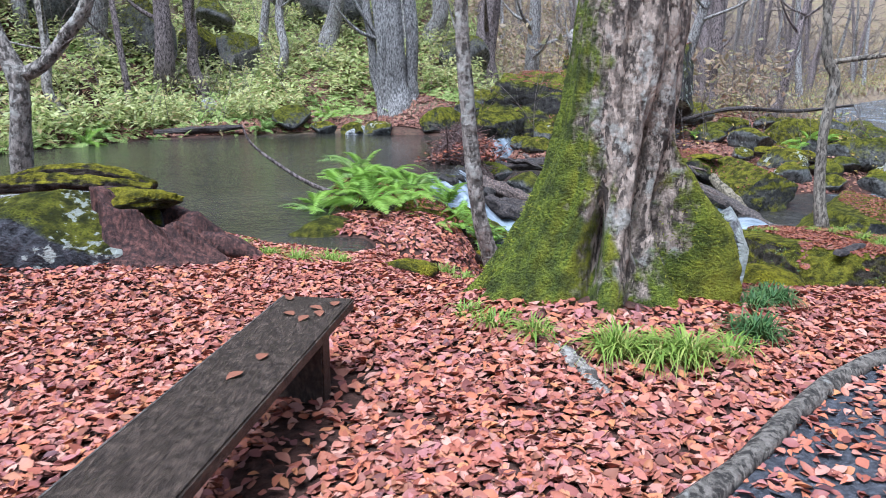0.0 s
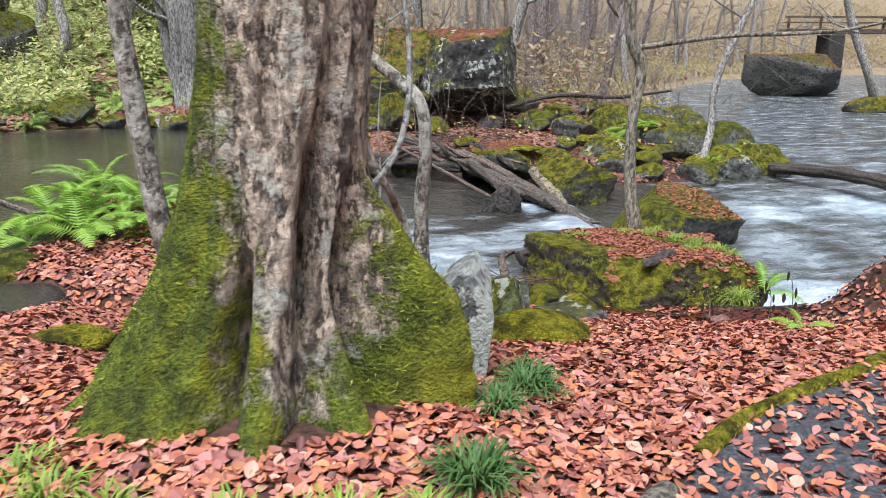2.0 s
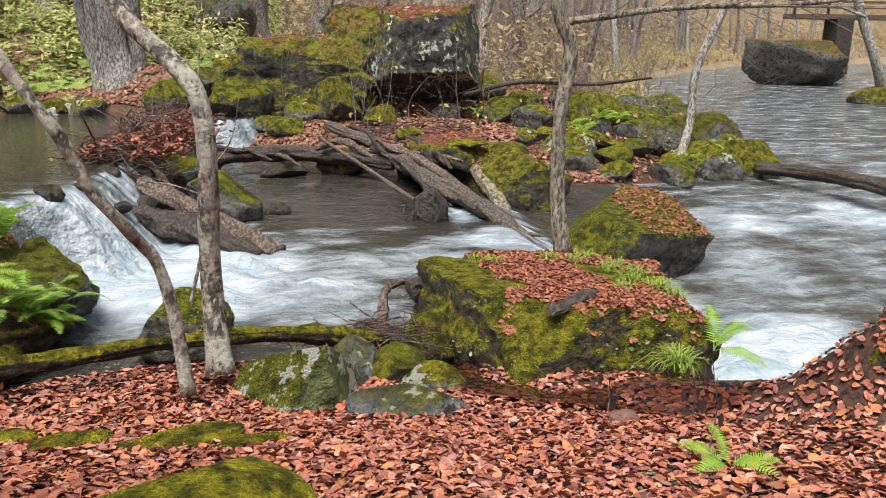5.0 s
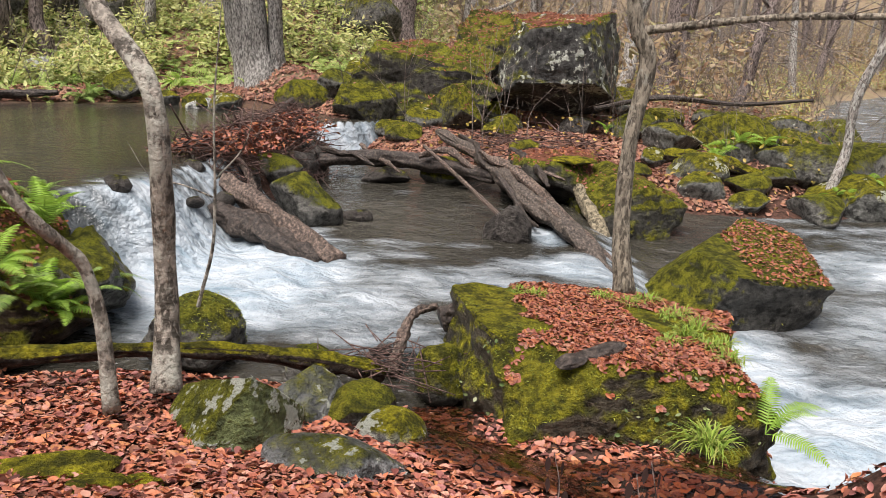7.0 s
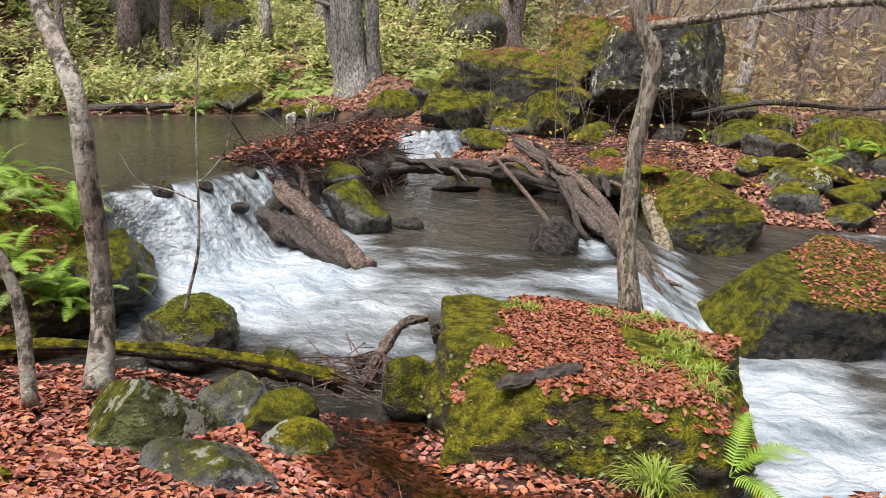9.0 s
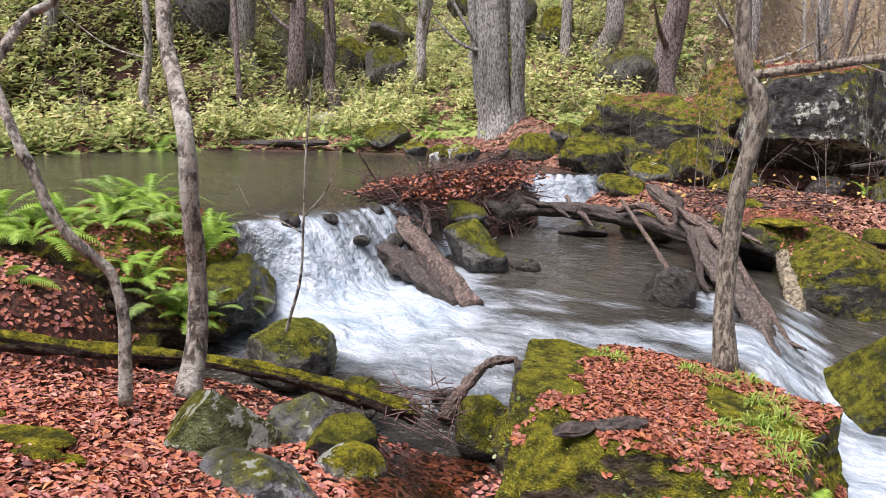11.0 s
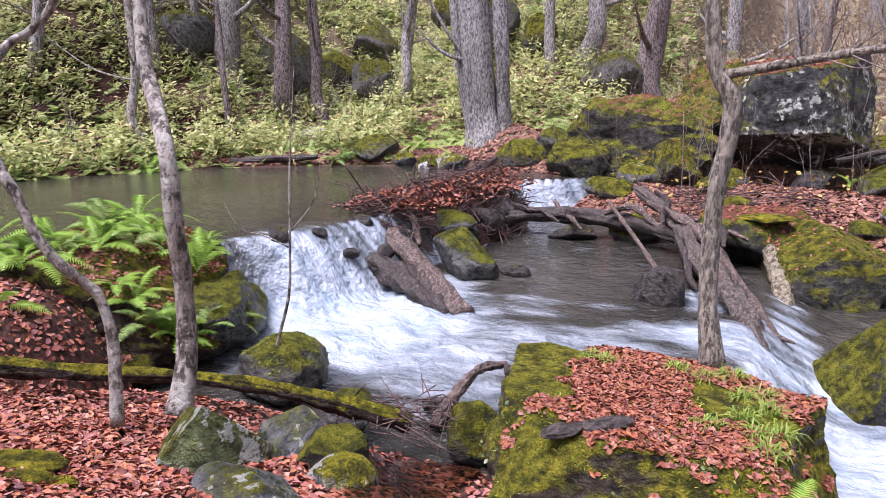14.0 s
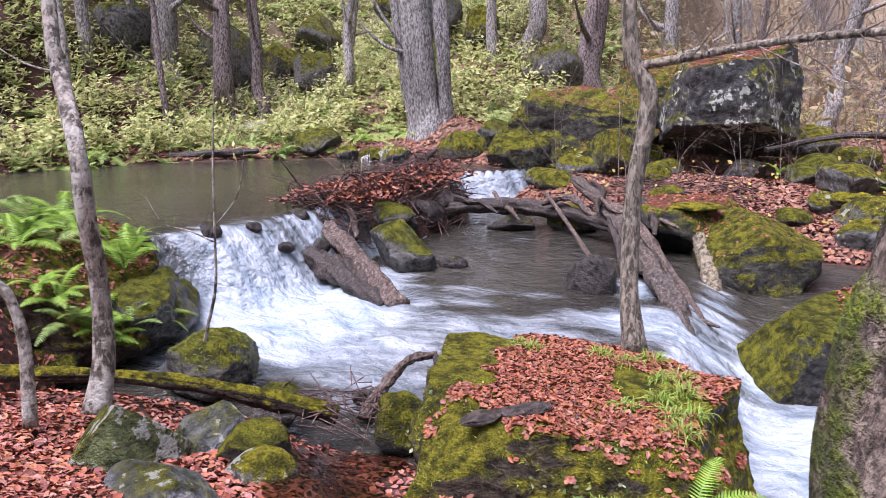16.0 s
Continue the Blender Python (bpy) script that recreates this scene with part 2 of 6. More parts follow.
bump(nt, b, n2, 0.8, 0.03)
m_path = wood_material("damp_gravel", (0.035, 0.036, 0.04), (0.13, 0.13, 0.14), 0.5, (9, 9, 9))
m_bench = wood_material("dark_wet_wood", (0.025, 0.017, 0.012), (0.12, 0.085, 0.06), 0.45, (14, 2.5, 6))
m_bench_edge = wood_material("worn_bench_edge", (0.06, 0.05, 0.04), (0.2, 0.17, 0.14), 0.55, (10, 2, 6))
m_drift = wood_material("bleached_driftwood", (0.02, 0.014, 0.011), (0.26, 0.19, 0.15), 0.6, (6, 2, 6))
m_dark_log = wood_material("wet_dark_log", (0.015, 0.012, 0.01), (0.11, 0.085, 0.07), 0.5, (5, 2, 6))
m_drift_grey = wood_material("grey_split_driftwood", (0.02, 0.016, 0.013), (0.2, 0.16, 0.13), 0.6, (6, 2, 6))
m_stump = wood_material("rotten_red_wood", (0.012, 0.006, 0.005), (0.17, 0.075, 0.055), 0.75, (7, 7, 1.2))
m_twig = wood_material("twig_bark", (0.1, 0.08, 0.07), (0.38, 0.32, 0.27), 0.8, (4, 4, 4), 0.2)
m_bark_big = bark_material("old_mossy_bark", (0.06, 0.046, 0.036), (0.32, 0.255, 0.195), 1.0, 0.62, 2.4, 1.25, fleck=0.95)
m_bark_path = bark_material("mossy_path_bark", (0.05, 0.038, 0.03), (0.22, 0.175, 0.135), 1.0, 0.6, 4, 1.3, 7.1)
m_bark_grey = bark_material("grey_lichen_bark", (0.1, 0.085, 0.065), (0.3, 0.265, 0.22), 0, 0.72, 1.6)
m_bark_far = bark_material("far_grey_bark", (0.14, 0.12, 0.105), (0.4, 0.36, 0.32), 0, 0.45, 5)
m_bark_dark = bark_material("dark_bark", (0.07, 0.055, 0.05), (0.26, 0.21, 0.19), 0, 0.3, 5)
m_log_moss = rock_material("mossy_log_bark", (0.06, 0.045, 0.035), 0.72, 0.0, 0.9)
m_rock = rock_material("mossy_grey_rock", (0.15, 0.145, 0.13), 0.62, 0.05, 0.2)
m_rock_moss = rock_material("thick_moss_rock", (0.1, 0.095, 0.08), 0.88, 0.0, 0.4)
m_rock_bare = rock_material("bare_grey_rock", (0.2, 0.205, 0.2), 0.36, 0.55, 0.3)
m_rock_pale = rock_material("pale_lichen_rock", (0.42, 0.42, 0.4), 0.12, 0.7, 0.6)
m_rock_cap = rock_material("lichen_blotched_rock", (0.085, 0.083, 0.078), 0.74, 0.55, 0.3, 0.5, 0.6)
m_rock_isle = rock_material("island_moss_rock", (0.16, 0.16, 0.145), 0.66, 0.45, 0.6)
m_rock_face = rock_material("cleft_mossy_rock", (0.06, 0.055, 0.048), 0.78, 0.0, 0.12, 0.5, 0.5)
m_rock_wet = rock_material("wet_dark_rock", (0.07, 0.062, 0.055), 0.2, 0.0, 0.2)
m_mossmat = rock_material("bright_moss", (0.12, 0.12, 0.05), 1.0, 0.0, 1.0)

# running water: dark and glossy where it is smooth, white where it is broken, with a pale sky sheen coloured in
m_water, nt, b = material("stream_water")
att = nt.nodes.new("ShaderNodeAttribute")
att.attribute_name = "foam_sheen"
streak = noise_at(nt, 2.0, 6, 0.55, (0.6, 1.5, 0.6))
fine = noise_at(nt, 7, 5, 0.55, (0.5, 1.6, 0.5))
foam_sheen = maths(nt, "ADD", att.outputs["Fac"], maths(nt, "MULTIPLY_ADD", streak, 1.0, -0.55))
foam_sheen = maths(nt, "ADD", foam_sheen, maths(nt, "MULTIPLY_ADD", fine, 0.16, -0.083))
foam_sheen = ramp(nt, foam_sheen, [(0.28, 0.0), (0.9, 1.0)])
silt = ramp(nt, noise_at(nt, 0.35, 4), [(0.35, (0.024, 0.022, 0.017)), (0.7, (0.052, 0.048, 0.038))])
# bluish streaks put shading into the colour of the white water
nt.links.new(mix(nt, foam_sheen, silt, mix(nt, ramp(nt, maths(nt, "MULTIPLY_ADD", streak, 0.6, maths(nt, "MULTIPLY", fine, 0.4)), [(0.32, 0.0), (0.6, 1.0)]), (0.16, 0.225, 0.27), (0.37, 0.405, 0.43))), b.inputs["Base Color"])
nt.links.new(maths(nt, "MULTIPLY_ADD", foam_sheen, 0.5, 0.07), b.inputs["Roughness"])
b.inputs["IOR"].default_value = 1.33
wv = maths(nt, "ADD", noise_at(nt, 3.0, 4, 0.55, (0.9, 1.15, 1)), maths(nt, "MULTIPLY", noise_at(nt, 10, 3, 0.5, (0.9, 1.15, 1)), 0.5))
wv = maths(nt, "MULTIPLY", wv, maths(nt, "MULTIPLY_ADD", ramp(nt, att.outputs["Fac"], [(0.0, 0.0), (0.2, 1.0)]), 0.8, 0.2))
bump(nt, b, wv, 0.8, 0.16)


# ---- the lie of the land ----
POOL = -0.25
NEAR_X = (-60, -14, -5, -2.4, -1, 0, 1, 2, 3.5, 4.5, 6, 6.5, 7, 8.5, 12, 30, 60)
NEAR_Y = (2, 8.6, 9.3, 8.4, 7.5, 8.0, 9.6, 9.9, 10.0, 9.8, 9.4, 9.0, 8.4, 7.9, 7.2, 1, -10)
FAR_X = (-60, -14, -10.5, -9.3, -8, -6.3, -3, -0.5, 1.2, 2.2, 3.2, 4.8, 6.3, 7.5, 8.8, 10, 11.5, 12.8, 14, 16, 19, 24, 40, 90)
FAR_Y = (6, 11.5, 14.5, 18, 20.2, 21.6, 23.2, 22.4, 21.4, 20.2, 19.0, 18.3, 17.9, 17.4, 17.4, 17.3, 17.5, 19, 24, 31, 38, 47, 66, 90)


def smooth(v):
    v = np.clip(v, 0, 1)
    return v * v * (3 - 2 * v)


def waves(x, y, s):
    """Soft uneven ground, about one unit high, from a few crossed sines."""
    return (np.sin(x * 1.7 * s + 1.3 * np.sin(y * 0.9 * s)) + np.sin(y * 2.1 * s + 1.1 * np.sin(x * 1.3 * s + 2)) + 0.5 * np.sin((x + y) * 3.7 * s + 1)) / 2.5


def crest(y):
    return np.interp(y, (9, 11, 12.2, 12.6, 15, 17, 19, 20.6, 21.1, 22), (-0.9, -0.9, -0.5, 0.0, 0.3, 0.6, 0.6, 0.55, 1.4, 2.2))


def water_level(x, y):
    low = np.interp(y, (7, 9, 10.5, 12, 15, 19, 21, 30, 45, 70), (-1.55, -1.5, -1.36, -1.2, -1.12, -1.0, -0.95, -0.7, -0.45, -0.2))
    river = np.interp(y, (7, 10.5, 12.5, 14, 16, 19, 21, 30, 45, 90), (-1.95, -1.92, -1.86, -1.64, -1.38, -1.15, -1.05, -0.75, -0.5, -0.3))
    low = low + (river - low) * smooth((x - 5.7) / 1.3)
    drop = np.interp(y, (14, 20), (1.1, 0.45))
    return POOL + (low - POOL) * smooth((x - crest(y)) / drop)


def height(x, y):
    shore = np.interp(x, NEAR_X, NEAR_Y)
    edge = np.interp(x, (-0.6, 0.8, 4, 7), (POOL - 0.05, -1.2, -1.4, -1.5))
    reach = np.interp(x, (-1, 1.5, 4, 7), (1.6, 4.4, 4.8, 4.2))
    t = shore - y
    near = np.where(t > 0, edge * np.interp(t / reach, (0, 0.09, 0.27, 0.42, 0.64, 0.87, 1.07, 1.2), (1, 0.86, 0.68, 0.61, 0.4, 0.16, 0.02, 0)), edge + 0.9 * t)
    near = near - 0.03 * np.clip(x - 2, 0, 5) * smooth((t - reach) / 1.5) * 0.6
    near = near + 0.18 * np.exp(-((x - 0.95) ** 2 + (y - 4.6) ** 2) / 0.9)
    near = near + 0.8 * np.exp(-(((x - 6.75) / 0.6) ** 2 + ((y - 7.5) / 0.55) ** 2))
    far_shore = np.interp(x, FAR_X, FAR_Y)
    steep = (np.interp(x + 2.5, FAR_X, FAR_Y) - np.interp(x - 2.5, FAR_X, FAR_Y)) / 5.0
    d = (y - far_shore) / np.sqrt(1 + steep ** 2)
    left = smooth((3.5 - x) / 5)
    sill = water_level(x, far_shore - 0.3) - 0.06
    hill = 0.42 * smooth(d / 1.3) + 0.62 * np.clip(d - 2.2, 0, 40) + 0.1 * waves(x, y, 0.7) * smooth(d)
    isle = np.interp(d, (0, 1.2, 4, 8, 16, 30, 60, 140), (0, 0.45, 0.95, 1.3, 1.4, 2.4, 9, 42)) + 0.12 * waves(x, y, 0.9) * smooth(d)
    far = sill + np.where(d > 0, hill * left + isle * (1 - left), np.where((x > 0) & (x < 3), 2.6, 0.7) * d)
    far = far + 0.75 * np.exp(-((x + 0.8) ** 2 + (y - 24) ** 2) / 1.6) + 0.5 * np.exp(-((x - 3.6) ** 2 / 5 + (y - 23.6) ** 2 / 2))
    far = far + 2.0 * np.exp(-(((x - 5.2) / 1.6) ** 2 + ((y - 25.1) / 1.0) ** 2)) + 0.9 * np.exp(-(((x - 3.3) / 1.3) ** 2 + ((y - 24.2) / 0.9) ** 2))
    far = far - 0.75 * np.exp(-(((x - 5.8) / 1.4) ** 2 + ((y - 22.9) / 0.9) ** 2))
    bed = water_level(x, y) - 0.4
    dam = -0.12 - 1.2 * (x - crest(y) + 0.15) ** 2 - 3 * np.clip(15.6 - y, 0, 3) - 4 * np.clip(y - 19.6, 0, 3) 
    near = np.maximum(near, -0.17 - 0.9 * ((x + 0.75) / 1.3) ** 4 - 0.9 * ((y - 8.8) / 1.2) ** 4)
    near = near - 0.14 * np.exp(-(((x - 4.5) * 0.75 + (y - 8.8) * 0.66) ** 2 / 3.0 + ((x - 4.5) * 0.66 - (y - 8.8) * -0.75) ** 2 / 0.12))
    ground = np.maximum(np.maximum(near, far), np.maximum(bed, np.where((y > 14.5) & (y < 20.5), dam, -9)))
    return ground + 0.025 * waves(x, y, 2.3)


# ---- mesh helpers ----
def link_mesh(name, verts, faces, mat, parent=None, label="", flat=False, origin=None):
    """One mesh object from world places, standing at its parent's place, at origin, or at 0."""
    at0 = np.array(parent.matrix_basis.translation if parent else (origin or (0, 0, 0)), dtype=float)
    if parent and parent.parent:
        at0 = at0 + np.array(parent.parent.matrix_basis.translation)
    me = bpy.data.meshes.new(name)
    me.from_pydata((np.asarray(verts, dtype=float) - at0).tolist(), [], faces if isinstance(faces, list) else faces.tolist())
    me.materials.append(mat)
    if not flat:
        me.polygons.foreach_set("use_smooth", [True] * len(me.polygons))
    ob = new(name, me)
    if parent:
        ob.parent = parent
    else:
        ob.location = tuple(at0)
    if label:
        ob["label"] = label
    return ob


def empty(name, place, label, category, group=""):
    ob = new(name)
    ob.empty_display_size = 0.2
    ob.location = place
    return tagged(ob, label, category, group)


def curve_points(pts, n):
    """n places along a smooth line through pts."""
    p = np.array(pts, dtype=float)
    p = np.vstack([2 * p[0] - p[1], p, 2 * p[-1] - p[-2]])
    out = []
    for u in np.linspace(0, len(pts) - 1 - 1e-6, n):
        i, t = int(u), u - int(u)
        a, b_, c, d = p[i:i + 4]
        out.append(0.5 * (2 * b_ + (c - a) * t + (2 * a - 5 * b_ + 4 * c - d) * t * t + (3 * b_ - a - 3 * c + d) * t ** 3))
    return np.array(out)


def tube(pts, radii, sides=10, n=None, knot=0.0, seed=0, flat=1.0, furrow=0.0):
    """A tapering limb through pts: verts and faces. knot: unevenness as a share of the radius. flat: height over width. furrow: depth of lengthwise grooves."""
    n = n or max(len(pts) * 4, 4)
    c = curve_points(pts, n)
    r = np.interp(np.linspace(0, 1, n), np.linspace(0, 1, len(radii)), radii)
    rng = np.random.RandomState(seed)
    phase = rng.rand(6) * 6.28
    v = []
    side = None
    for i in range(n):
        d = c[min(i + 1, n - 1)] - c[max(i - 1, 0)]
        d = d / (np.linalg.norm(d) + 1e-9)
        if side is None:
            side = np.cross(d, (0, 0, 1) if abs(d[2]) < 0.9 else (0, 1, 0))
        side = side - d * side.dot(d)
        side = side / (np.linalg.norm(side) + 1e-9)
        up = np.cross(side, d)
        a = np.arange(sides) * 2 * math.pi / sides
        k = 1 + knot * (np.sin(2 * a + phase[0] + i * 0.35) * 0.5 + np.sin(3 * a + phase[1] - i * 0.23) * 0.4 + np.sin(5 * a + phase[2] + i * 0.9) * 0.25 + math.sin(i * 0.8 + phase[3]) * 0.4)
        if furrow:
            k = k + furrow * (np.sin(7 * a + phase[4] + i * 0.12) + 0.8 * np.sin(11 * a + phase[5] - i * 0.09) + rng.normal(scale=0.45, size=sides))
        v.append(c[i] + (r[i] * k * np.cos(a))[:, None] * side + (r[i] * k * flat * np.sin(a))[:, None] * up)
    v = np.vstack(v)
    f = []
    for i in range(n - 1):
        for j in range(sides):
            q = (j + 1) % sides
            f.append((i * sides + j, i * sides + q, (i + 1) * sides + q, (i + 1) * sides + j))
    f.append(tuple(range(sides))[::-1])
    f.append(tuple((n - 1) * sides + j for j in range(sides)))
    return v, f


def joined(pieces):
    vs, fs, k = [], [], 0
    for v, f in pieces:
        vs.append(v)
        fs += [tuple(i + k for i in q) for q in f]
        k += len(v)
    return np.vstack(vs), fs


ball_cache = {}


def ball(level):
    if level not in ball_cache:
        bm = bmesh.new()
        bmesh.ops.create_icosphere(bm, subdivisions=level, radius=1)
        ball_cache[level] = (np.array([v.co[:] for v in bm.verts]), [tuple(v.index for v in f.verts) for f in bm.faces])
        bm.free()
    return ball_cache[level]


ROCKS = {}


def boulder(name, place, size, mat, label, seed=1, turn=0.0, cuts=7, rough=0.16, level=5, category="boulder", tilt=(0, 0), top=None, group="", keep="", square=1.0, deep=(0.5, 0.82), under=0.0, planes=()):
    """An angular, weathered boulder with its middle at place and full extents size. top: height share at which it is cut flat. square: under 1, blockier. deep: how far out its flat faces lie. under: how far its front is undercut. planes: flat faces of its own, as direction and distance."""
    v, f = ball(level)
    v = v.copy()
    rng = np.random.RandomState(seed)
    v = np.sign(v) * np.abs(v) ** square
    for _ in range(cuts):
        nrm = rng.normal(size=3)
        nrm /= np.linalg.norm(nrm)
        off = rng.uniform(*deep)
        over = np.clip(v @ nrm - off, 0, None)
        v -= (over * 0.92)[:, None] * nrm
    for a_, b_, c_, off in planes:
        nrm = np.array((a_, b_, c_)) / math.sqrt(a_ * a_ + b_ * b_ + c_ * c_)
        v -= (np.clip(v @ nrm - off, 0, None) * 0.96)[:, None] * nrm
    if top is not None:
        over = np.clip(v[:, 2] - top, 0, None)
        v[:, 2] -= over * 0.85
    sh = Vector((seed * 3.1, seed * 1.7, seed * 0.9))
    for k in range(len(v)):
        p = Vector(v[k])
        s = noise.noise(p * 1.6 + sh) + 0.5 * noise.noise(p * 4.1 + sh) + 0.22 * noise.noise(p * 10 + sh) + 0.1 * noise.noise(p * 24 + sh)
        v[k] *= 1 + rough * s
    v[:, 1] += under * np.clip(0.1 - v[:, 2], 0, None)
    ext = (v.max(0) - v.min(0))
    v = (v - (v.max(0) + v.min(0)) / 2) / ext * np.array(size)
    m = np.array(Euler((radians(tilt[0]), radians(tilt[1]), radians(turn))).to_matrix())
    v = v @ m.T + np.array(place)
    ob = link_mesh(name, v, f, mat, origin=tuple(place))
    tagged(ob, label, category, group)
    if keep:
        ROCKS[keep] = (v, f)
    return ob


# a curled fallen leaf
LEAF_V = np.array([(0, 0, 0), (0.2, 0.2, 0.03), (0.5, 0.3, 0.05), (0.8, 0.17, 0.02), (1, 0, -0.05), (0.8, -0.17, 0.02), (0.5, -0.3, 0.05), (0.2, -0.2, 0.03), (0.2, 0, 0), (0.5, 0, -0.01), (0.8, 0, 0)]) - np.array((0.5, 0, 0))
LEAF_F = [(0, 8, 1), (0, 7, 8), (1, 8, 9, 2), (8, 7, 6, 9), (2, 9, 10, 3), (9, 6, 5, 10), (3, 10, 4), (10, 5, 4)]


def strew(name, places, normals, lengths, mat, template=(LEAF_V, LEAF_F), lift=0.012, tilt=0.35, seed=3, label="", category="leaf litter", curl=1.0, aim=None):
    """One object of many loose pieces, lying at places along normals."""
    rng = np.random.RandomState(seed)
    k = len(places)
    tv, tf = template
    nrm = normals + rng.normal(scale=tilt, size=(k, 3))
    nrm /= np.linalg.norm(nrm, axis=1)[:, None]
    a = rng.rand(k) * 6.283
    ref = np.stack([np.cos(a), np.sin(a), np.zeros(k)], 1) if aim is None else aim
    ux = ref - nrm * (ref * nrm).sum(1)[:, None]
    ux /= np.linalg.norm(ux, axis=1)[:, None] + 1e-9
    uy = np.cross(nrm, ux)
    bend = rng.uniform(-0.6, 1.6, k) * curl
    wide = rng.uniform(0.75, 1.25, k)
    x, y, z = tv[:, 0], tv[:, 1], tv[:, 2]
    zz = z[None, :] * 3 * bend[:, None] + (x ** 2)[None, :] * (rng.uniform(-0.2, 0.7, k) * curl)[:, None]
    pts = (places + normals * lift)[:, None, :] + lengths[:, None, None] * (x[None, :, None] * ux[:, None, :] + (y[None, :, None] * wide[:, None, None]) * uy[:, None, :] + zz[:, :, None] * nrm[:, None, :])
    nv = len(tv)
    faces = []
    for q in tf:
        faces.append((np.array(q)[None, :] + (np.arange(k) * nv)[:, None]).tolist())
    flat_faces = [t for group_ in faces for t in group_]
    ob = link_mesh(name, pts.reshape(-1, 3), flat_faces, mat)
    return tagged(ob, label, category, kind="stuff")


def slope_normals(x, y):
    e = 0.05
    n = np.stack([-(height(x + e, y) - height(x - e, y)) / (2 * e), -(height(x, y + e) - height(x, y - e)) / (2 * e), np.ones_like(x)], 1)
    return n / np.linalg.norm(n, axis=1)[:, None]


def on_rock(key, count, seed, least=0.45):
    """Random places and normals on the upper faces of a kept rock."""
    v, f = ROCKS[key]
    f = np.array(f)
    a, b_, c = v[f[:, 0]], v[f[:, 1]], v[f[:, 2]]
    cr = np.cross(b_ - a, c - a)
    area = np.linalg.norm(cr, axis=1)
    nrm = cr / (area[:, None] + 1e-12)
    w = area * (nrm[:, 2] > least)
    rng = np.random.RandomState(seed)
    i = rng.choice(len(f), count, p=w / w.sum())
    u, t = rng.rand(count), rng.rand(count)
    over = u + t > 1
    u[over], t[over] = 1 - u[over], 1 - t[over]
    return a[i] + u[:, None] * (b_ - a)[i] + t[:, None] * (c - a)[i], nrm[i]


def rock_top(key, x, y):
    """The height of a kept rock's upper side near a place."""
    v = ROCKS[key][0]
    near_by = v[np.argsort((v[:, 0] - x) ** 2 + (v[:, 1] - y) ** 2)[:24]]
    return float(near_by[:, 2].max())


def frond_mesh(length, pairs, arch, width, seed, droop=1.0):
    """One fern frond from the origin along +x, arching up and over: verts and faces."""
    rng = np.random.RandomState(seed)
    v, f = [], []

    def spine(u):
        return np.array((length * u * (1 - 0.12 * u), 0.0, length * arch * (1.5 * u - 1.45 * droop * u * u)))
    for i in range(pairs):
        u = 0.12 + 0.88 * i / pairs
        p, q = spine(u), spine(min(1, u + 0.6 / pairs))
        w = width * length * (math.sin(math.pi * min(1, (0.15 + 0.85 * u))) ** 0.7) * rng.uniform(0.85, 1.1) + 0.01
        step = length / pairs * 0.3
        d = (q - p) / (np.linalg.norm(q - p) + 1e-9)
        for s in (1, -1):
            k = len(v)
            tip = p + d * w * 0.35 + np.array((0, s * w, -0.18 * w + rng.normal() * 0.05 * w))
            mid = (p + tip) / 2 + np.array((0, 0, 0.08 * w))
            v += [p - d * step, p + d * step, mid + d * step * 0.85, tip, mid - d * step * 0.85]
            f.append((k, k + 1, k + 2, k + 3, k + 4) if s < 0 else (k + 4, k + 3, k + 2, k + 1, k))
    k = len(v)
    hw = 0.004 + 0.004 * length
    n = 6
    for i in range(n + 1):
        p = spine(i / n)
        v += [p + np.array((0, hw * (1 - 0.8 * i / n), 0.002)), p - np.array((0, hw * (1 - 0.8 * i / n), -0.002))]
    for i in range(n):
        f.append((k + 2 * i, k + 2 * i + 1, k + 2 * i + 3, k + 2 * i + 2))
    return np.array(v), f


FROND_MESHES = {}


def fern(place, length, fronds, seed, mat, label, spread=(0, 360), group="ferns by the stream", arch=0.42):
    """A clump of fern: arching fronds round one foot."""
    rng = np.random.RandomState(seed)
    root = empty("fern", place, label, "fern", group)
    for i in range(fronds):
        kind = (seed + i) % 4
        key = (mat.name, kind, arch)
        if key not in FROND_MESHES:
            v, f = frond_mesh(1.0, 24, arch, 0.15, kind * 7 + 3, 1.0 + 0.12 * kind)
            me = bpy.data.meshes.new("frond")
            me.from_pydata(v.tolist(), [], f)
            me.materials.append(mat)
            FROND_MESHES[key] = me
        ob = new("frond", FROND_MESHES[key])
        ob.parent = root
        ang = radians(spread[0] + (spread[1] - spread[0]) * (i + rng.uniform(-0.3, 0.3)) / fronds)
        s = length * rng.uniform(0.7, 1.15)
        ob.matrix_basis = Matrix.Rotation(ang, 4, "Z") @ Matrix.Rotation(radians(rng.uniform(-45, 8)), 4, "Y") @ Matrix.Rotation(radians(rng.uniform(-25, 25)), 4, "X") @ Matrix.Diagonal((s, s, s, 1))
    return root


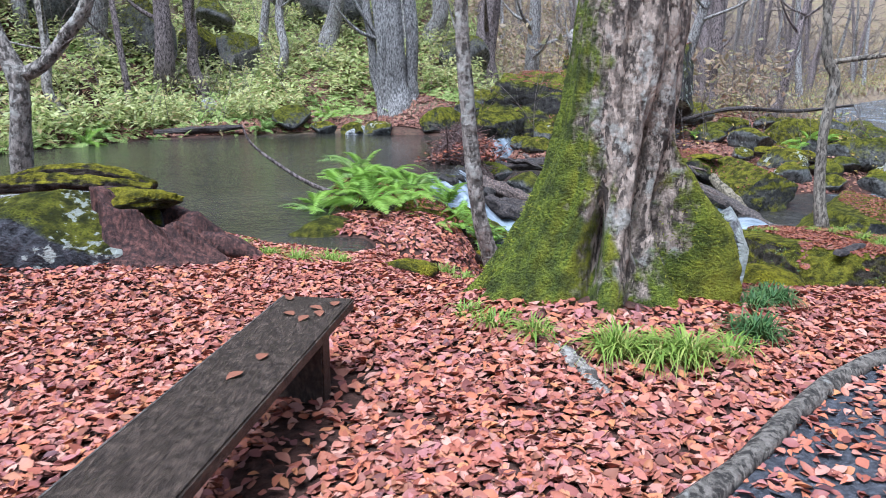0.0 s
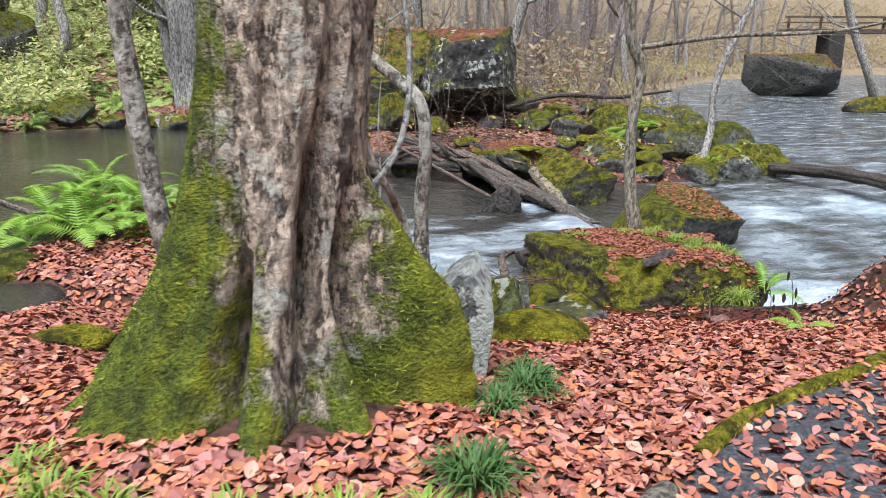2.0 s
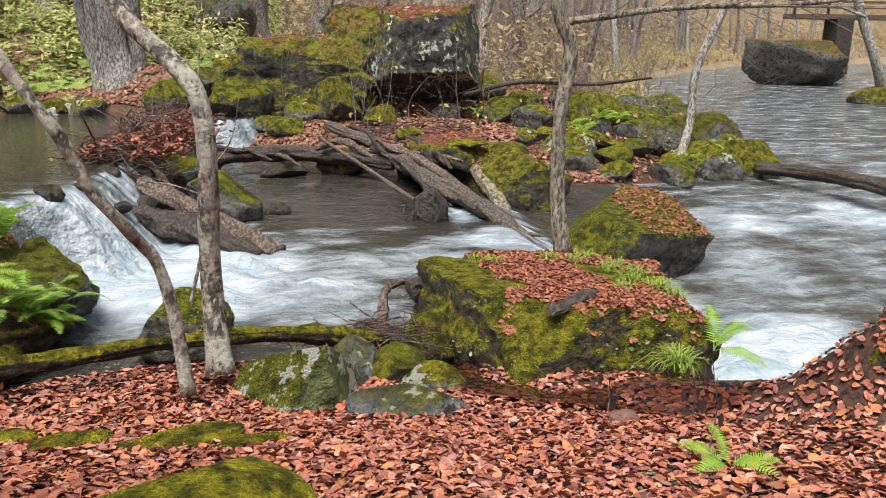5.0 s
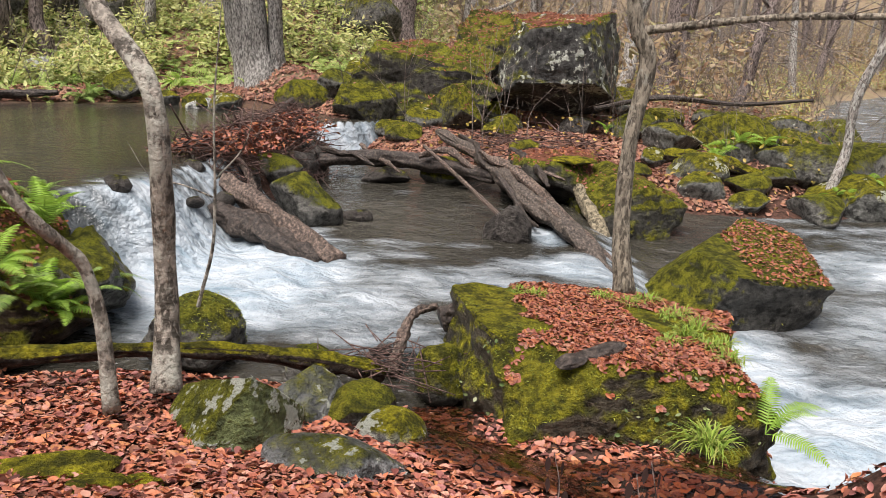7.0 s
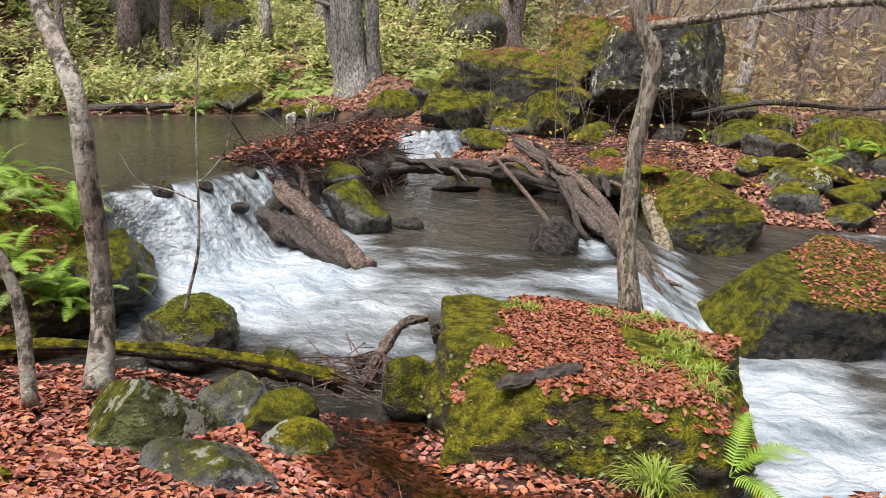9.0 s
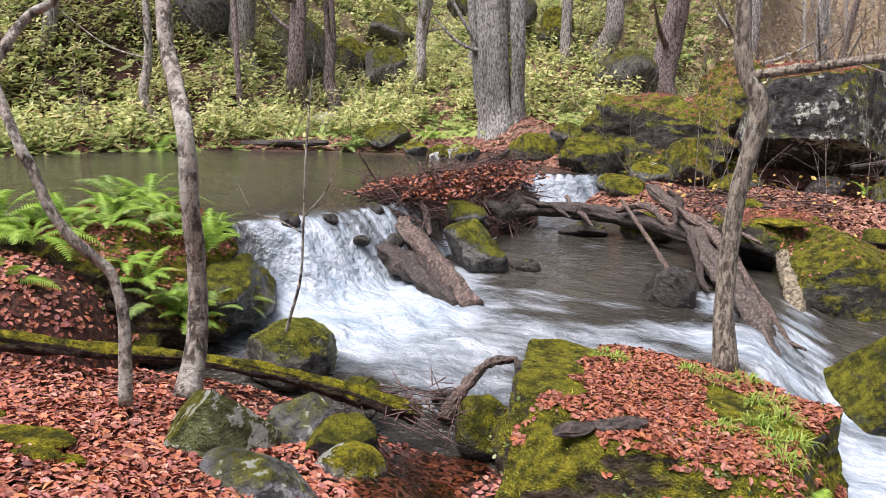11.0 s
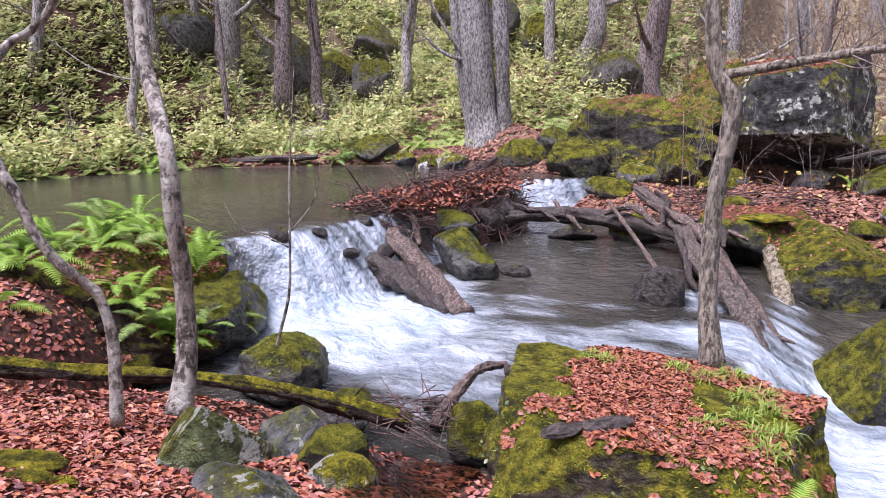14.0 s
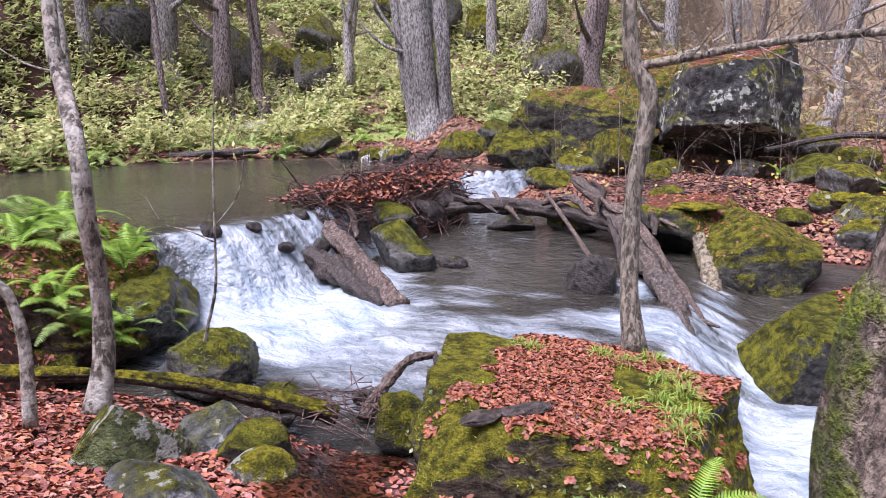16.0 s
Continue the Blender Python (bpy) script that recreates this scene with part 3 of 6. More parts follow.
def grass_clump(place, length, blades, seed, label, mat=None, group="grass tufts"):
    """A tuft of long arching blades."""
    rng = np.random.RandomState(seed)
    v, f = [], []
    for i in range(blades):
        a = rng.rand() * 6.283
        d = np.array((math.cos(a), math.sin(a), 0))
        sd = np.array((-d[1], d[0], 0))
        ln = length * rng.uniform(0.5, 1.1)
        out = rng.uniform(0.2, 0.85)
        p0 = np.array(place) + d * rng.uniform(0, 0.06) + sd * rng.normal() * 0.04 + np.array((0, 0, -0.02))
        w = rng.uniform(0.004, 0.008)
        k = len(v)
        for j, u in enumerate((0, 0.35, 0.7, 1.0)):
            p = p0 + d * ln * out * u ** 1.3 + np.array((0, 0, ln * (1.15 * u - (0.55 + 0.75 * out) * u * u)))
            ww = w * (1 - u) ** 0.5
            v += [p + sd * ww, p - sd * ww]
        f += [(k + 2 * j, k + 2 * j + 1, k + 2 * j + 3, k + 2 * j + 2) for j in range(3)]
    ob = link_mesh("grass_clump", v, f, mat or m_grass, origin=tuple(place))
    return tagged(ob, label, "grass", group)


def tree(name, label, pts, radii, mat, limbs=(), sides=12, knot=0.08, seed=0, category="tree", group="", twigs=0, n=None):
    """A tree: a bent, tapering trunk through pts and its limbs [(pts, radii)], with a few bare twigs on each limb."""
    root = empty(name, pts[0], label, category, group)
    v, f = tube(pts, radii, sides, n or max(14, len(pts) * 6), knot, seed)
    link_mesh("trunk", v, f, mat, root)
    rng = np.random.RandomState(seed + 5)
    for lp, lr in limbs:
        limb = link_mesh("limb", *tube(lp, lr, 7, max(10, len(lp) * 4), 0.1, seed + 1), mat, root)
        if twigs:
            pieces = []
            c = curve_points(lp, 20)
            for _ in range(twigs):
                i = rng.randint(5, 19)
                d = c[i] - c[i - 1]
                d = d / np.linalg.norm(d) + rng.normal(scale=0.55, size=3)
                ln = rng.uniform(0.3, 0.9)
                a = c[i]
                pieces.append(tube([a, a + d * ln * 0.5 + rng.normal(scale=0.04, size=3), a + d * ln + rng.normal(scale=0.08, size=3)], [0.006, 0.004, 0.002], 4, 6))
            v, f = joined(pieces)
            tw = link_mesh("twig", v, f, m_twig, limb)
            tw["kind"] = "stuff"
    return root


# ---- ground and water ----
def grid_mesh(name, xs, ys, zf, mat):
    gx, gy = np.meshgrid(xs, ys)
    z = zf(gx, gy)
    nx, ny = len(xs), len(ys)
    i = np.arange(nx * ny).reshape(ny, nx)
    f = np.stack([i[:-1, :-1], i[:-1, 1:], i[1:, 1:], i[1:, :-1]], -1).reshape(-1, 4)
    ob = link_mesh(name, np.stack([gx, gy, z], -1).reshape(-1, 3), f, mat)
    return ob, gx, gy


def steps(*spans):
    """Places along an axis from spans of (from, to, step)."""
    return np.concatenate([np.arange(a, b_, s) for a, b_, s in spans] + [np.array([spans[-1][1]])])


ground, gx, gy = grid_mesh("ground", steps((-400, -60, 34), (-60, -16, 2), (-16, -4, 0.4), (-4, 9, 0.1), (9, 16, 0.3), (16, 60, 2), (60, 400, 34)),
                           steps((-300, -20, 28), (-20, 0, 1), (0, 11, 0.1), (11, 30, 0.3), (30, 80, 2), (80, 500, 35)), height, m_ground)
tagged(ground, "leaf-strewn brown forest floor sloping to the stream", "ground", kind="structure")


def foam_sheen_at(x, y):
    e = 0.05
    fall = np.hypot(water_level(x + e, y) - water_level(x - e, y), water_level(x, y + e) - water_level(x, y - e)) / (2 * e)
    f = (0.72 + 0.38 * np.sin(y * 7 + 2 * np.sin(y * 3.1)) * np.sin(y * 17 + 1)) * smooth((fall - 0.2) / 0.35) * smooth((y - 11.9) / 0.4)
    f = np.maximum(f, 0.8 * smooth((fall - 0.3) / 0.35) * smooth((y - 20.2) / 0.3) * smooth((21.6 - y) / 0.2))

    def patch(px, py, rx, ry, s, turn=0.0):
        c, q = math.cos(turn), math.sin(turn)
        u, w = ((x - px) * c + (y - py) * q) / rx, (-(x - px) * q + (y - py) * c) / ry
        return s * np.exp(-(u * u + w * w) ** 1.5)
    for args in ((1.5, 12.5, 1.7, 1.9, 1.15), (2.6, 11.8, 1.5, 1.1, 0.75), (1.6, 14.2, 0.8, 0.8, 0.8), (4.0, 12.6, 1.9, 0.9, 0.6), (5.9, 13.4, 1.5, 0.7, 0.85), (6.9, 13.6, 0.5, 0.8, 1.0),
                 (7.3, 12.0, 1.0, 1.8, 0.95), (8.2, 10.3, 2.2, 2.0, 1.1), (9.4, 13.2, 1.6, 1.6, 0.6), (10.6, 15.3, 2.6, 1.3, 0.7), (13.2, 14.8, 2.2, 0.9, 0.95, -0.9), (1.15, 20.5, 0.5, 0.3, 0.75), (2.0, 20.4, 0.9, 0.3, 0.5), (3.4, 11.0, 1.0, 0.7, 0.6),
                 (12, 19, 4, 2, 0.45), (5.4, 14.9, 0.4, 0.6, 0.85), (2.5, 16.5, 1.0, 1.6, 0.3), (3.4, 13.9, 1.6, 0.8, 0.4, 0.5), (18, 26, 6, 3, 0.4)):
        f = np.maximum(f, patch(*args))
    # paler blue-grey base outside the pool: sky reflection put into the water's colour
    f = np.maximum(f, 0.19 * smooth((x - crest(y) - 0.6) / 0.6))
    return np.maximum(f, 0.36 * smooth((x - 7) / 2) + 0.1 * smooth((x - 9) / 2))


water, gx, gy = grid_mesh("water", steps((-70, -16, 3), (-16, -2, 0.5), (-2, 10, 0.06), (10, 18, 0.25), (18, 120, 2)), steps((1, 7, 0.8), (7, 17, 0.06), (17, 22, 0.12), (22, 100, 1.0)),
                          lambda x, y: water_level(x, y) + np.minimum(foam_sheen_at(x, y), 1) * (0.07 * waves(x, y, 2.6) + 0.03 * waves(y, x, 6.1)) * smooth((x - crest(y)) / 0.5), m_water)
lay = water.data.attributes.new("foam_sheen", "FLOAT", "POINT")
lay.data.foreach_set("value", np.clip(foam_sheen_at(gx, gy), 0, 1.2).reshape(-1))
tagged(water, "dark pool spilling into a white rushing stream", "water", kind="structure")

PATH_EDGE = [(-1.2, 0.6), (0.2, 1.75), (0.99, 2.5), (1.74, 3.3), (2.4, 3.88), (3.0, 4.35), (3.9, 4.77), (4.6, 5.15), (6.0, 5.55), (7.6, 5.8), (10, 5.9)]
edge = curve_points([(x, y, 0) for x, y in PATH_EDGE], 90)
run = np.concatenate([[edge[0] + (edge[0] - edge[1]) / np.linalg.norm(edge[0] - edge[1]) * 0.3 * k for k in range(30, 0, -1)], edge, [edge[-1] + np.array((0.3 * k, 0.01 * k, 0)) for k in range(1, 30)]])
v, f = [], []
for i, p in enumerate(run):
    d = run[min(i + 1, len(run) - 1)] - run[max(i - 1, 0)]
    d /= np.linalg.norm(d)
    for j in range(9):
        q = p + np.array((d[1], -d[0], 0)) * (0.02 + j * 0.2)
        v.append((q[0], q[1], float(height(q[0], q[1])) + 0.015 + 0.008 * math.sin(i * 0.9 + j * 2)))
    if i:
        f += [((i - 1) * 9 + j, (i - 1) * 9 + j + 1, i * 9 + j + 1, i * 9 + j) for j in range(8)]
path = link_mesh("path", v, f, m_path)
tagged(path, "dark damp gravel footpath strewn with fallen leaves", "path", kind="structure")

# the log that edges the path: grey at its near end, mossy further on
near_edge = [(p[0], p[1], float(height(p[0], p[1])) + 0.02) for p in edge[8:40:4]]
tagged(link_mesh("path_edging_log", *tube(near_edge, [0.05, 0.055, 0.05, 0.045], 10, 40, 0.18, 4), bark_material("edging_bark", (0.06, 0.05, 0.04), (0.22, 0.19, 0.15), 0, 0.4, 4), origin=near_edge[0]), "grey weathered log edging the gravel path", "log")
far_edge = [(p[0], p[1], float(height(p[0], p[1])) + 0.0) for p in edge[40:88:5]]
tagged(link_mesh("path_edging_log", *tube(far_edge, [0.045, 0.05, 0.05, 0.045], 10, 50, 0.2, 5), m_mossmat, origin=far_edge[0]), "moss-covered low log edging the gravel path", "log")

# ---- the great mossy tree beside the path ----
TREE = np.array((1.06, 4.78))
TREE_Z = float(height(*TREE)) - 0.12
LOBES = ((197, 0.45, 0.62, 26, 1.4), (230, 0.30, 0.36, 13, 1.4), (266, 0.27, 0.6, 13, 1.6), (306, 0.34, 0.36, 14, 1.5), (346, 0.5, 0.82, 13, 4), (25, 0.36, 0.6, 24, 1.3), (70, 0.35, 0.5, 25, 1.3), (120, 0.4, 0.5, 28, 1.3), (160, 0.34, 0.5, 22, 1.3))
rings, around = 150, 260
ang = np.arange(around) * 2 * math.pi / around
v = []
for i in range(rings):
    z = 8.5 * (i / (rings - 1)) ** 1.9
    r = 0.36 - 0.05 * min(z, 2.2) / 2.2 - 0.028 * max(0, z - 2.2)
    rad = np.full(around, r)
    for deg, size, tall, wide, power in LOBES:
        gap = (np.degrees(ang) - deg + 180) % 360 - 180
        rad += size * np.exp(-(gap / wide) ** 2) * math.exp(-(z / tall) ** power)
    rad += 0.02 * np.sin(ang * 9 + 1.2 * math.sin(z)) * math.exp(-z / 2.5) + 0.008 * np.sin(ang * 17 + z * 2) + 0.005 * np.sin(ang * 37 + 3 * np.sin(z * 3 + ang * 2)) + 0.005 * np.sin(ang * 23 + z * 9)
    rad -= 0.3 * math.exp(-((z - 0.42) / 0.26) ** 2) * np.exp(-((np.degrees(ang) - 250) / 6) ** 2)
    rad -= 0.33 * math.exp(-((z - 0.75) / 0.35) ** 2) * np.exp(-((np.degrees(ang) - 294) / 8) ** 2) + 0.36 * math.exp(-((z - 0.45) / 0.38) ** 2) * np.exp(-((np.degrees(ang) - 324) / 10) ** 2)
    cx, cy = TREE + np.array((0.08 * z + 0.004 * z * z - 0.06, 0.02 * z))
    for a, q in zip(ang, rad):
        s = 1 + 0.09 * noise.noise((math.cos(a) * 2.2, math.sin(a) * 2.2, z * 1.4)) + (0.1 * noise.noise((math.cos(a) * 6, math.sin(a) * 6, z * 5)) + 0.05 * noise.noise((math.cos(a) * 15, math.sin(a) * 15, z * 12))) * (0.35 + 0.65 * math.exp(-z / 0.6))
        v.append((cx + q * s * math.cos(a), cy + q * s * math.sin(a), TREE_Z + z))
f = [(i * around + j, i * around + (j + 1) % around, (i + 1) * around + (j + 1) % around, (i + 1) * around + j) for i in range(rings - 1) for j in range(around)]
ROCKS["old_tree"] = (np.array(v), [t for q in f for t in ((q[0], q[1], q[2]), (q[0], q[2], q[3]))])
big_tree = empty("old_tree", (TREE[0], TREE[1], TREE_Z), "old broad tree with furrowed bark and moss on spreading roots", "tree")
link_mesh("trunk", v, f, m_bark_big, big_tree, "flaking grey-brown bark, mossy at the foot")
for k, (dx, dy, dz) in enumerate(((-2.4, 1.0, 2.2), (2.2, 1.6, 2.6), (0.6, -2.4, 2.4), (-0.8, 2.6, 2.8))):
    base = np.array((TREE[0] + 0.62, TREE[1] + 0.15, TREE_Z + 6.2 + 0.5 * k))
    link_mesh("limb", *tube([base, base + np.array((dx, dy, dz)) * 0.5 + np.array((0, 0, -0.2)), base + np.array((dx, dy, dz))], [0.14, 0.09, 0.03], 9, 14, 0.1, k), m_bark_big, big_tree)

# ---- the bench ----
bench = empty("bench", (-0.75, 2.6, 0), "low dark wet wooden plank bench scattered with leaves", "bench")
a, c = np.array((-0.63, 3.69, 0.4)), np.array((-0.93, 1.55, 0.4))
along = (c - a) / np.linalg.norm(c - a)
across = np.array((-along[1], along[0], 0))


def beam(name, p, q, width, deep, mat, parent, label="", bevel=0.008):
    """A straight board from p to q, its top face at their height."""
    p, q = np.array(p, float), np.array(q, float)
    d = (q - p) / np.linalg.norm(q - p)
    s = np.cross(d, (0, 0, 1))
    s /= np.linalg.norm(s)
    bm = bmesh.new()
    bmesh.ops.create_cube(bm, size=1)
    m = Matrix((( *(s * width), 0), (*((q - p)), 0), (0, 0, deep, 0), (0, 0, 0, 1))).transposed()
    m.translation = Vector((p + q) / 2 - np.array((0, 0, deep / 2)))
    bmesh.ops.transform(bm, matrix=m, verts=bm.verts)
    bmesh.ops.bevel(bm, geom=bm.edges[:], offset=bevel, segments=2, affect="EDGES")
    bm.verts.ensure_lookup_table()
    vv, ff = [w.co[:] for w in bm.verts], [tuple(w.index for w in g.verts) for g in bm.faces]
    bm.free()
    return link_mesh(name, vv, ff, mat, parent, label, flat=True)


beam("seat", a, c, 0.37, 0.055, m_bench, bench, "dark wet plank")
beam("edge_strip", a - across * 0.181 + np.array((0, 0, 0.002)), c - across * 0.181 + np.array((0, 0, 0.002)), 0.014, 0.02, m_bench_edge, bench, "pale worn front edge", 0.003)
for u in (0.32, 1.9):
    p = a + along * u - np.array((0, 0, 0.055))
    beam("leg", p - across * 0.13, p + across * 0.13, 0.12, 0.37, m_bench, bench, "stout square post")

# ---- boulders ----
boulder("boulder", (5.46, 10.27, -1.45), (2.85, 2.6, 1.48), rock_material("mossy_litter_rock", (0.085, 0.07, 0.05), 0.8, 0.0, 0.6), "large mossy boulder with leaf litter and a tree on top", 4, 6, 3, 0.15, 6, top=0.58, keep="big", square=0.88, tilt=(-2, 2), planes=((0, 0.02, 1, 0.46), (0.1, -1, 0.12, 0.66), (-1, -0.15, 0.1, 0.7), (0.95, -0.25, 0.25, 0.72), (-0.5, -0.6, 0.6, 0.72)))
boulder("boulder", (7.75, 14.35, -1.62), (2.5, 2.9, 1.55), rock_material("dark_wet_moss_rock", (0.09, 0.085, 0.075), 0.84, 0.0, 0.3), "rounded wet mossy boulder with a cap of fallen leaves", 11, 0, 3, 0.09, 6, keep="leafy", square=0.75, planes=((0.22, -0.2, 1, 0.5), (-0.85, -0.5, 0.25, 0.68), (0.15, -1, -0.12, 0.66), (0.9, -0.4, -0.25, 0.7)))
boulder("boulder", (6.8, 16.9, -1.1), (1.9, 1.9, 1.55), m_rock_moss, "dark boulder thickly covered in green moss", 7, 15, 4, 0.1, 6, keep="moss", square=0.85, planes=((0.5, -0.15, 0.85, 0.55), (0, -1, 0.05, 0.62), (-0.6, -0.2, 0.75, 0.6)))
boulder("boulder", (6.0, 23.35, 1.08), (3.3, 2.9, 2.65), m_rock_cap, "huge overhanging dark rock blotched with white lichen", 21, 0, 5, 0.13, 6, keep="cap", square=0.8, under=0.06, planes=((0.08, -1, 0.06, 0.66), (0.1, -0.4, -0.9, 0.62), (-0.1, -0.25, 1, 0.6), (-1, -0.25, 0.35, 0.7), (0.9, -0.4, 0.15, 0.7)))
boulder("boulder", (6.55, 22.35, -0.3), (1.0, 0.8, 0.6), m_rock_wet, "smooth grey rock lying in the dark hollow", 24, 20, 5, 0.08, 5)
boulder("boulder", (5.6, 25.2, -0.1), (3.6, 2.2, 0.8), m_rock_wet, "dark rock in the hollow under the overhang", 23, 0, 6, 0.12, 4)
boulder("boulder", (2.9, 23.0, 0.6), (3.9, 2.1, 2.0), m_rock_face, "broken mossy rock face with dark clefts", 25, -6, 14, 0.2, 6, keep="face", square=0.75)
boulder("boulder", (4.25, 23.5, 1.25), (2.3, 1.9, 2.3), m_rock_face, "mossy rock ledge strewn with leaves beside the overhang", 26, 10, 10, 0.2, 6, keep="ledge", square=0.75, planes=((-0.35, -0.6, 0.75, 0.5),))
boulder("boulder", (3.8, 21.95, 0.0), (1.05, 0.95, 1.3), m_rock_moss, "squarish mossy boulder dotted with yellow leaves", 27, 20, 6, 0.08, 5, keep="cube", square=0.75, tilt=(0, -8))
boulder("boulder", (1.6, 22.0, -0.05), (1.5, 1.1, 1.2), m_rock_moss, "mossy rock beside the small waterfall", 29, 0, 7, 0.14, 5)
boulder("boulder", (0.1, 22.7, 0.1), (1.6, 1.0, 0.9), m_rock_moss, "low mossy rock at the pool's edge", 31, 30, 7, 0.14, 4)
boulder("boulder", (1.84, 10.5, -1.12), (0.88, 0.95, 0.72), m_rock, "round mossy boulder in the rushing water", 33, 0, 4, 0.12, 5, keep="round")
boulder("boulder", (2.98, 9.95, -1.15), (0.44, 0.4, 0.42), m_rock, "small round mossy rock", 35, 0, 4, 0.1, 4)
boulder("boulder", (4.08, 10.05, -1.2), (0.5, 0.5, 0.55), m_rock_moss, "small mossy rock beside the big boulder", 37, 0, 5, 0.12, 4)
boulder("rock", (2.86, 8.25, -0.78), (0.86, 0.75, 0.8), rock_material("greenish_rock", (0.16, 0.19, 0.08), 0.72, 0.6, 0.2), "angular green-grey rock with a pale lichen streak", 39, 0, 2, 0.05, 5, category="rock", planes=((-0.7, -0.4, 0.6, 0.28), (0.25, -0.95, 0.2, 0.4), (0.92, -0.3, 0.15, 0.38), (0.15, 0.65, 0.75, 0.42)))
boulder("rock", (3.2, 8.7, -0.95), (0.66, 0.6, 0.6), m_rock_bare, "grey rock with pale lichen patches", 41, 0, 2, 0.05, 5, category="rock", planes=((0.25, -0.45, 0.85, 0.34), (-0.8, -0.4, 0.45, 0.45), (0.85, -0.4, 0.3, 0.5), (0, -1, 0.1, 0.55)))
boulder("rock", (3.55, 8.75, -0.98), (0.54, 0.5, 0.5), m_rock_moss, "small mossy rock among wet leaves", 43, 0, 6, 0.08, 4, category="rock")
boulder("rock", (3.83, 8.5, -1.0), (0.5, 0.46, 0.5), rock_material("yellow_moss_rock", (0.3, 0.3, 0.28), 0.72, 0.6, 1.0), "small pale rock with bright yellow moss", 45, 0, 5, 0.07, 4, category="rock")
boulder("rock", (3.6, 7.85, -0.78), (0.9, 0.55, 0.3), m_rock_bare, "flat dark grey stone in the leaves", 47, -12, 6, 0.06, 4, category="rock", tilt=(6, 8))
boulder("rock", (2.55, 6.0, -0.2), (0.85, 0.75, 0.36), m_mossmat, "low stone cushioned in bright green moss", 49, 20, 4, 0.06, 5, category="rock")
boulder("rock", (4.45, 6.3, -0.5), (0.46, 0.3, 0.2), m_rock_bare, "flat grey stone at the pool's edge", 51, 0, 6, 0.07, 4, category="rock")
boulder("rock", (1.88, 5.14, 0.12), (0.44, 0.6, 0.96), m_rock_pale, "pale grey upright slab leaning on the tree root", 53, 6, 1, 0.04, 5, category="rock", tilt=(4, 10), planes=((0.9, -0.35, 0.15, 0.4), (-0.9, -0.3, 0.1, 0.45), (0.45, -0.3, 0.85, 0.5), (0.05, -1, 0.12, 0.42), (-0.5, 0.2, 0.85, 0.6)))
boulder("rock", (-3.1, 6.2, 0.1), (1.5, 1.0, 0.95), rock_material("dark_boulder_rock", (0.085, 0.085, 0.09), 0.6, 0.5, 0.2), "dark grey boulder with moss and a pale patch", 55, 5, 6, 0.09, 5, category="boulder")
boulder("rock", (-1.25, 8.5, -0.33), (1.1, 0.8, 0.5), m_rock, "mossy rock at the pool's edge with pale spots", 57, 0, 6, 0.1, 4, category="rock")
boulder("rock", (-0.33, 6.55, -0.2), (0.6, 0.36, 0.2), m_mossmat, "flat stone covered in bright moss", 59, 0, 3, 0.06, 4, category="rock")
boulder("boulder", (-0.75, 10.9, -0.9), (3.2, 3.0, 1.85), rock_material("fern_mound_rock", (0.07, 0.05, 0.035), 0.8, 0.0, 0.35, 0.5), "broad leaf-covered mossy mound overgrown with ferns", 61, 0, 6, 0.2, 6, top=0.6, keep="mound")
boulder("boulder", (0.35, 11.4, -1.0), (1.0, 1.9, 1.05), m_rock, "mossy rock beside the wide waterfall", 63, 20, 9, 0.2, 5)
boulder("boulder", (7.2, 7.65, -0.68), (1.7, 1.35, 1.3), m_rock_moss, "mossy bank boulder with leaves on top", 65, 0, 5, 0.12, 5, keep="bank")
boulder("rock", (0.95, 16.2, -0.62), (1.1, 0.9, 0.6), m_rock, "wet mossy rock under the driftwood pile", 67, 0, 6, 0.1, 4, category="rock")
boulder("rock", (1.8, 15.1, -0.9), (1.1, 0.95, 1.0), m_rock, "wet mossy rock in the stream", 69, 0, 6, 0.1, 4, category="rock")
boulder("rock", (2.5, 15.3, -1.1), (0.5, 0.4, 0.3), m_rock_wet, "dark wet rock in the stream", 71, 0, 6, 0.1, 4, category="rock")
boulder("rock", (4.75, 14.7, -1.1), (0.7, 0.6, 0.95), m_rock_wet, "dark wet rock with water pouring beside it", 73, 0, 6, 0.1, 4, category="rock")
boulder("rock", (2.6, 18.2, -0.95), (0.9, 0.6, 0.4), m_rock_wet, "dark wet rock under the fallen logs", 75, 0, 6, 0.1, 4, category="rock")
boulder("rock", (3.7, 18.4, -0.85), (1.0, 0.7, 0.6), m_rock_moss, "mossy rock under the fallen logs", 77, 0, 6, 0.1, 4, category="rock")
rng = np.random.RandomState(12)
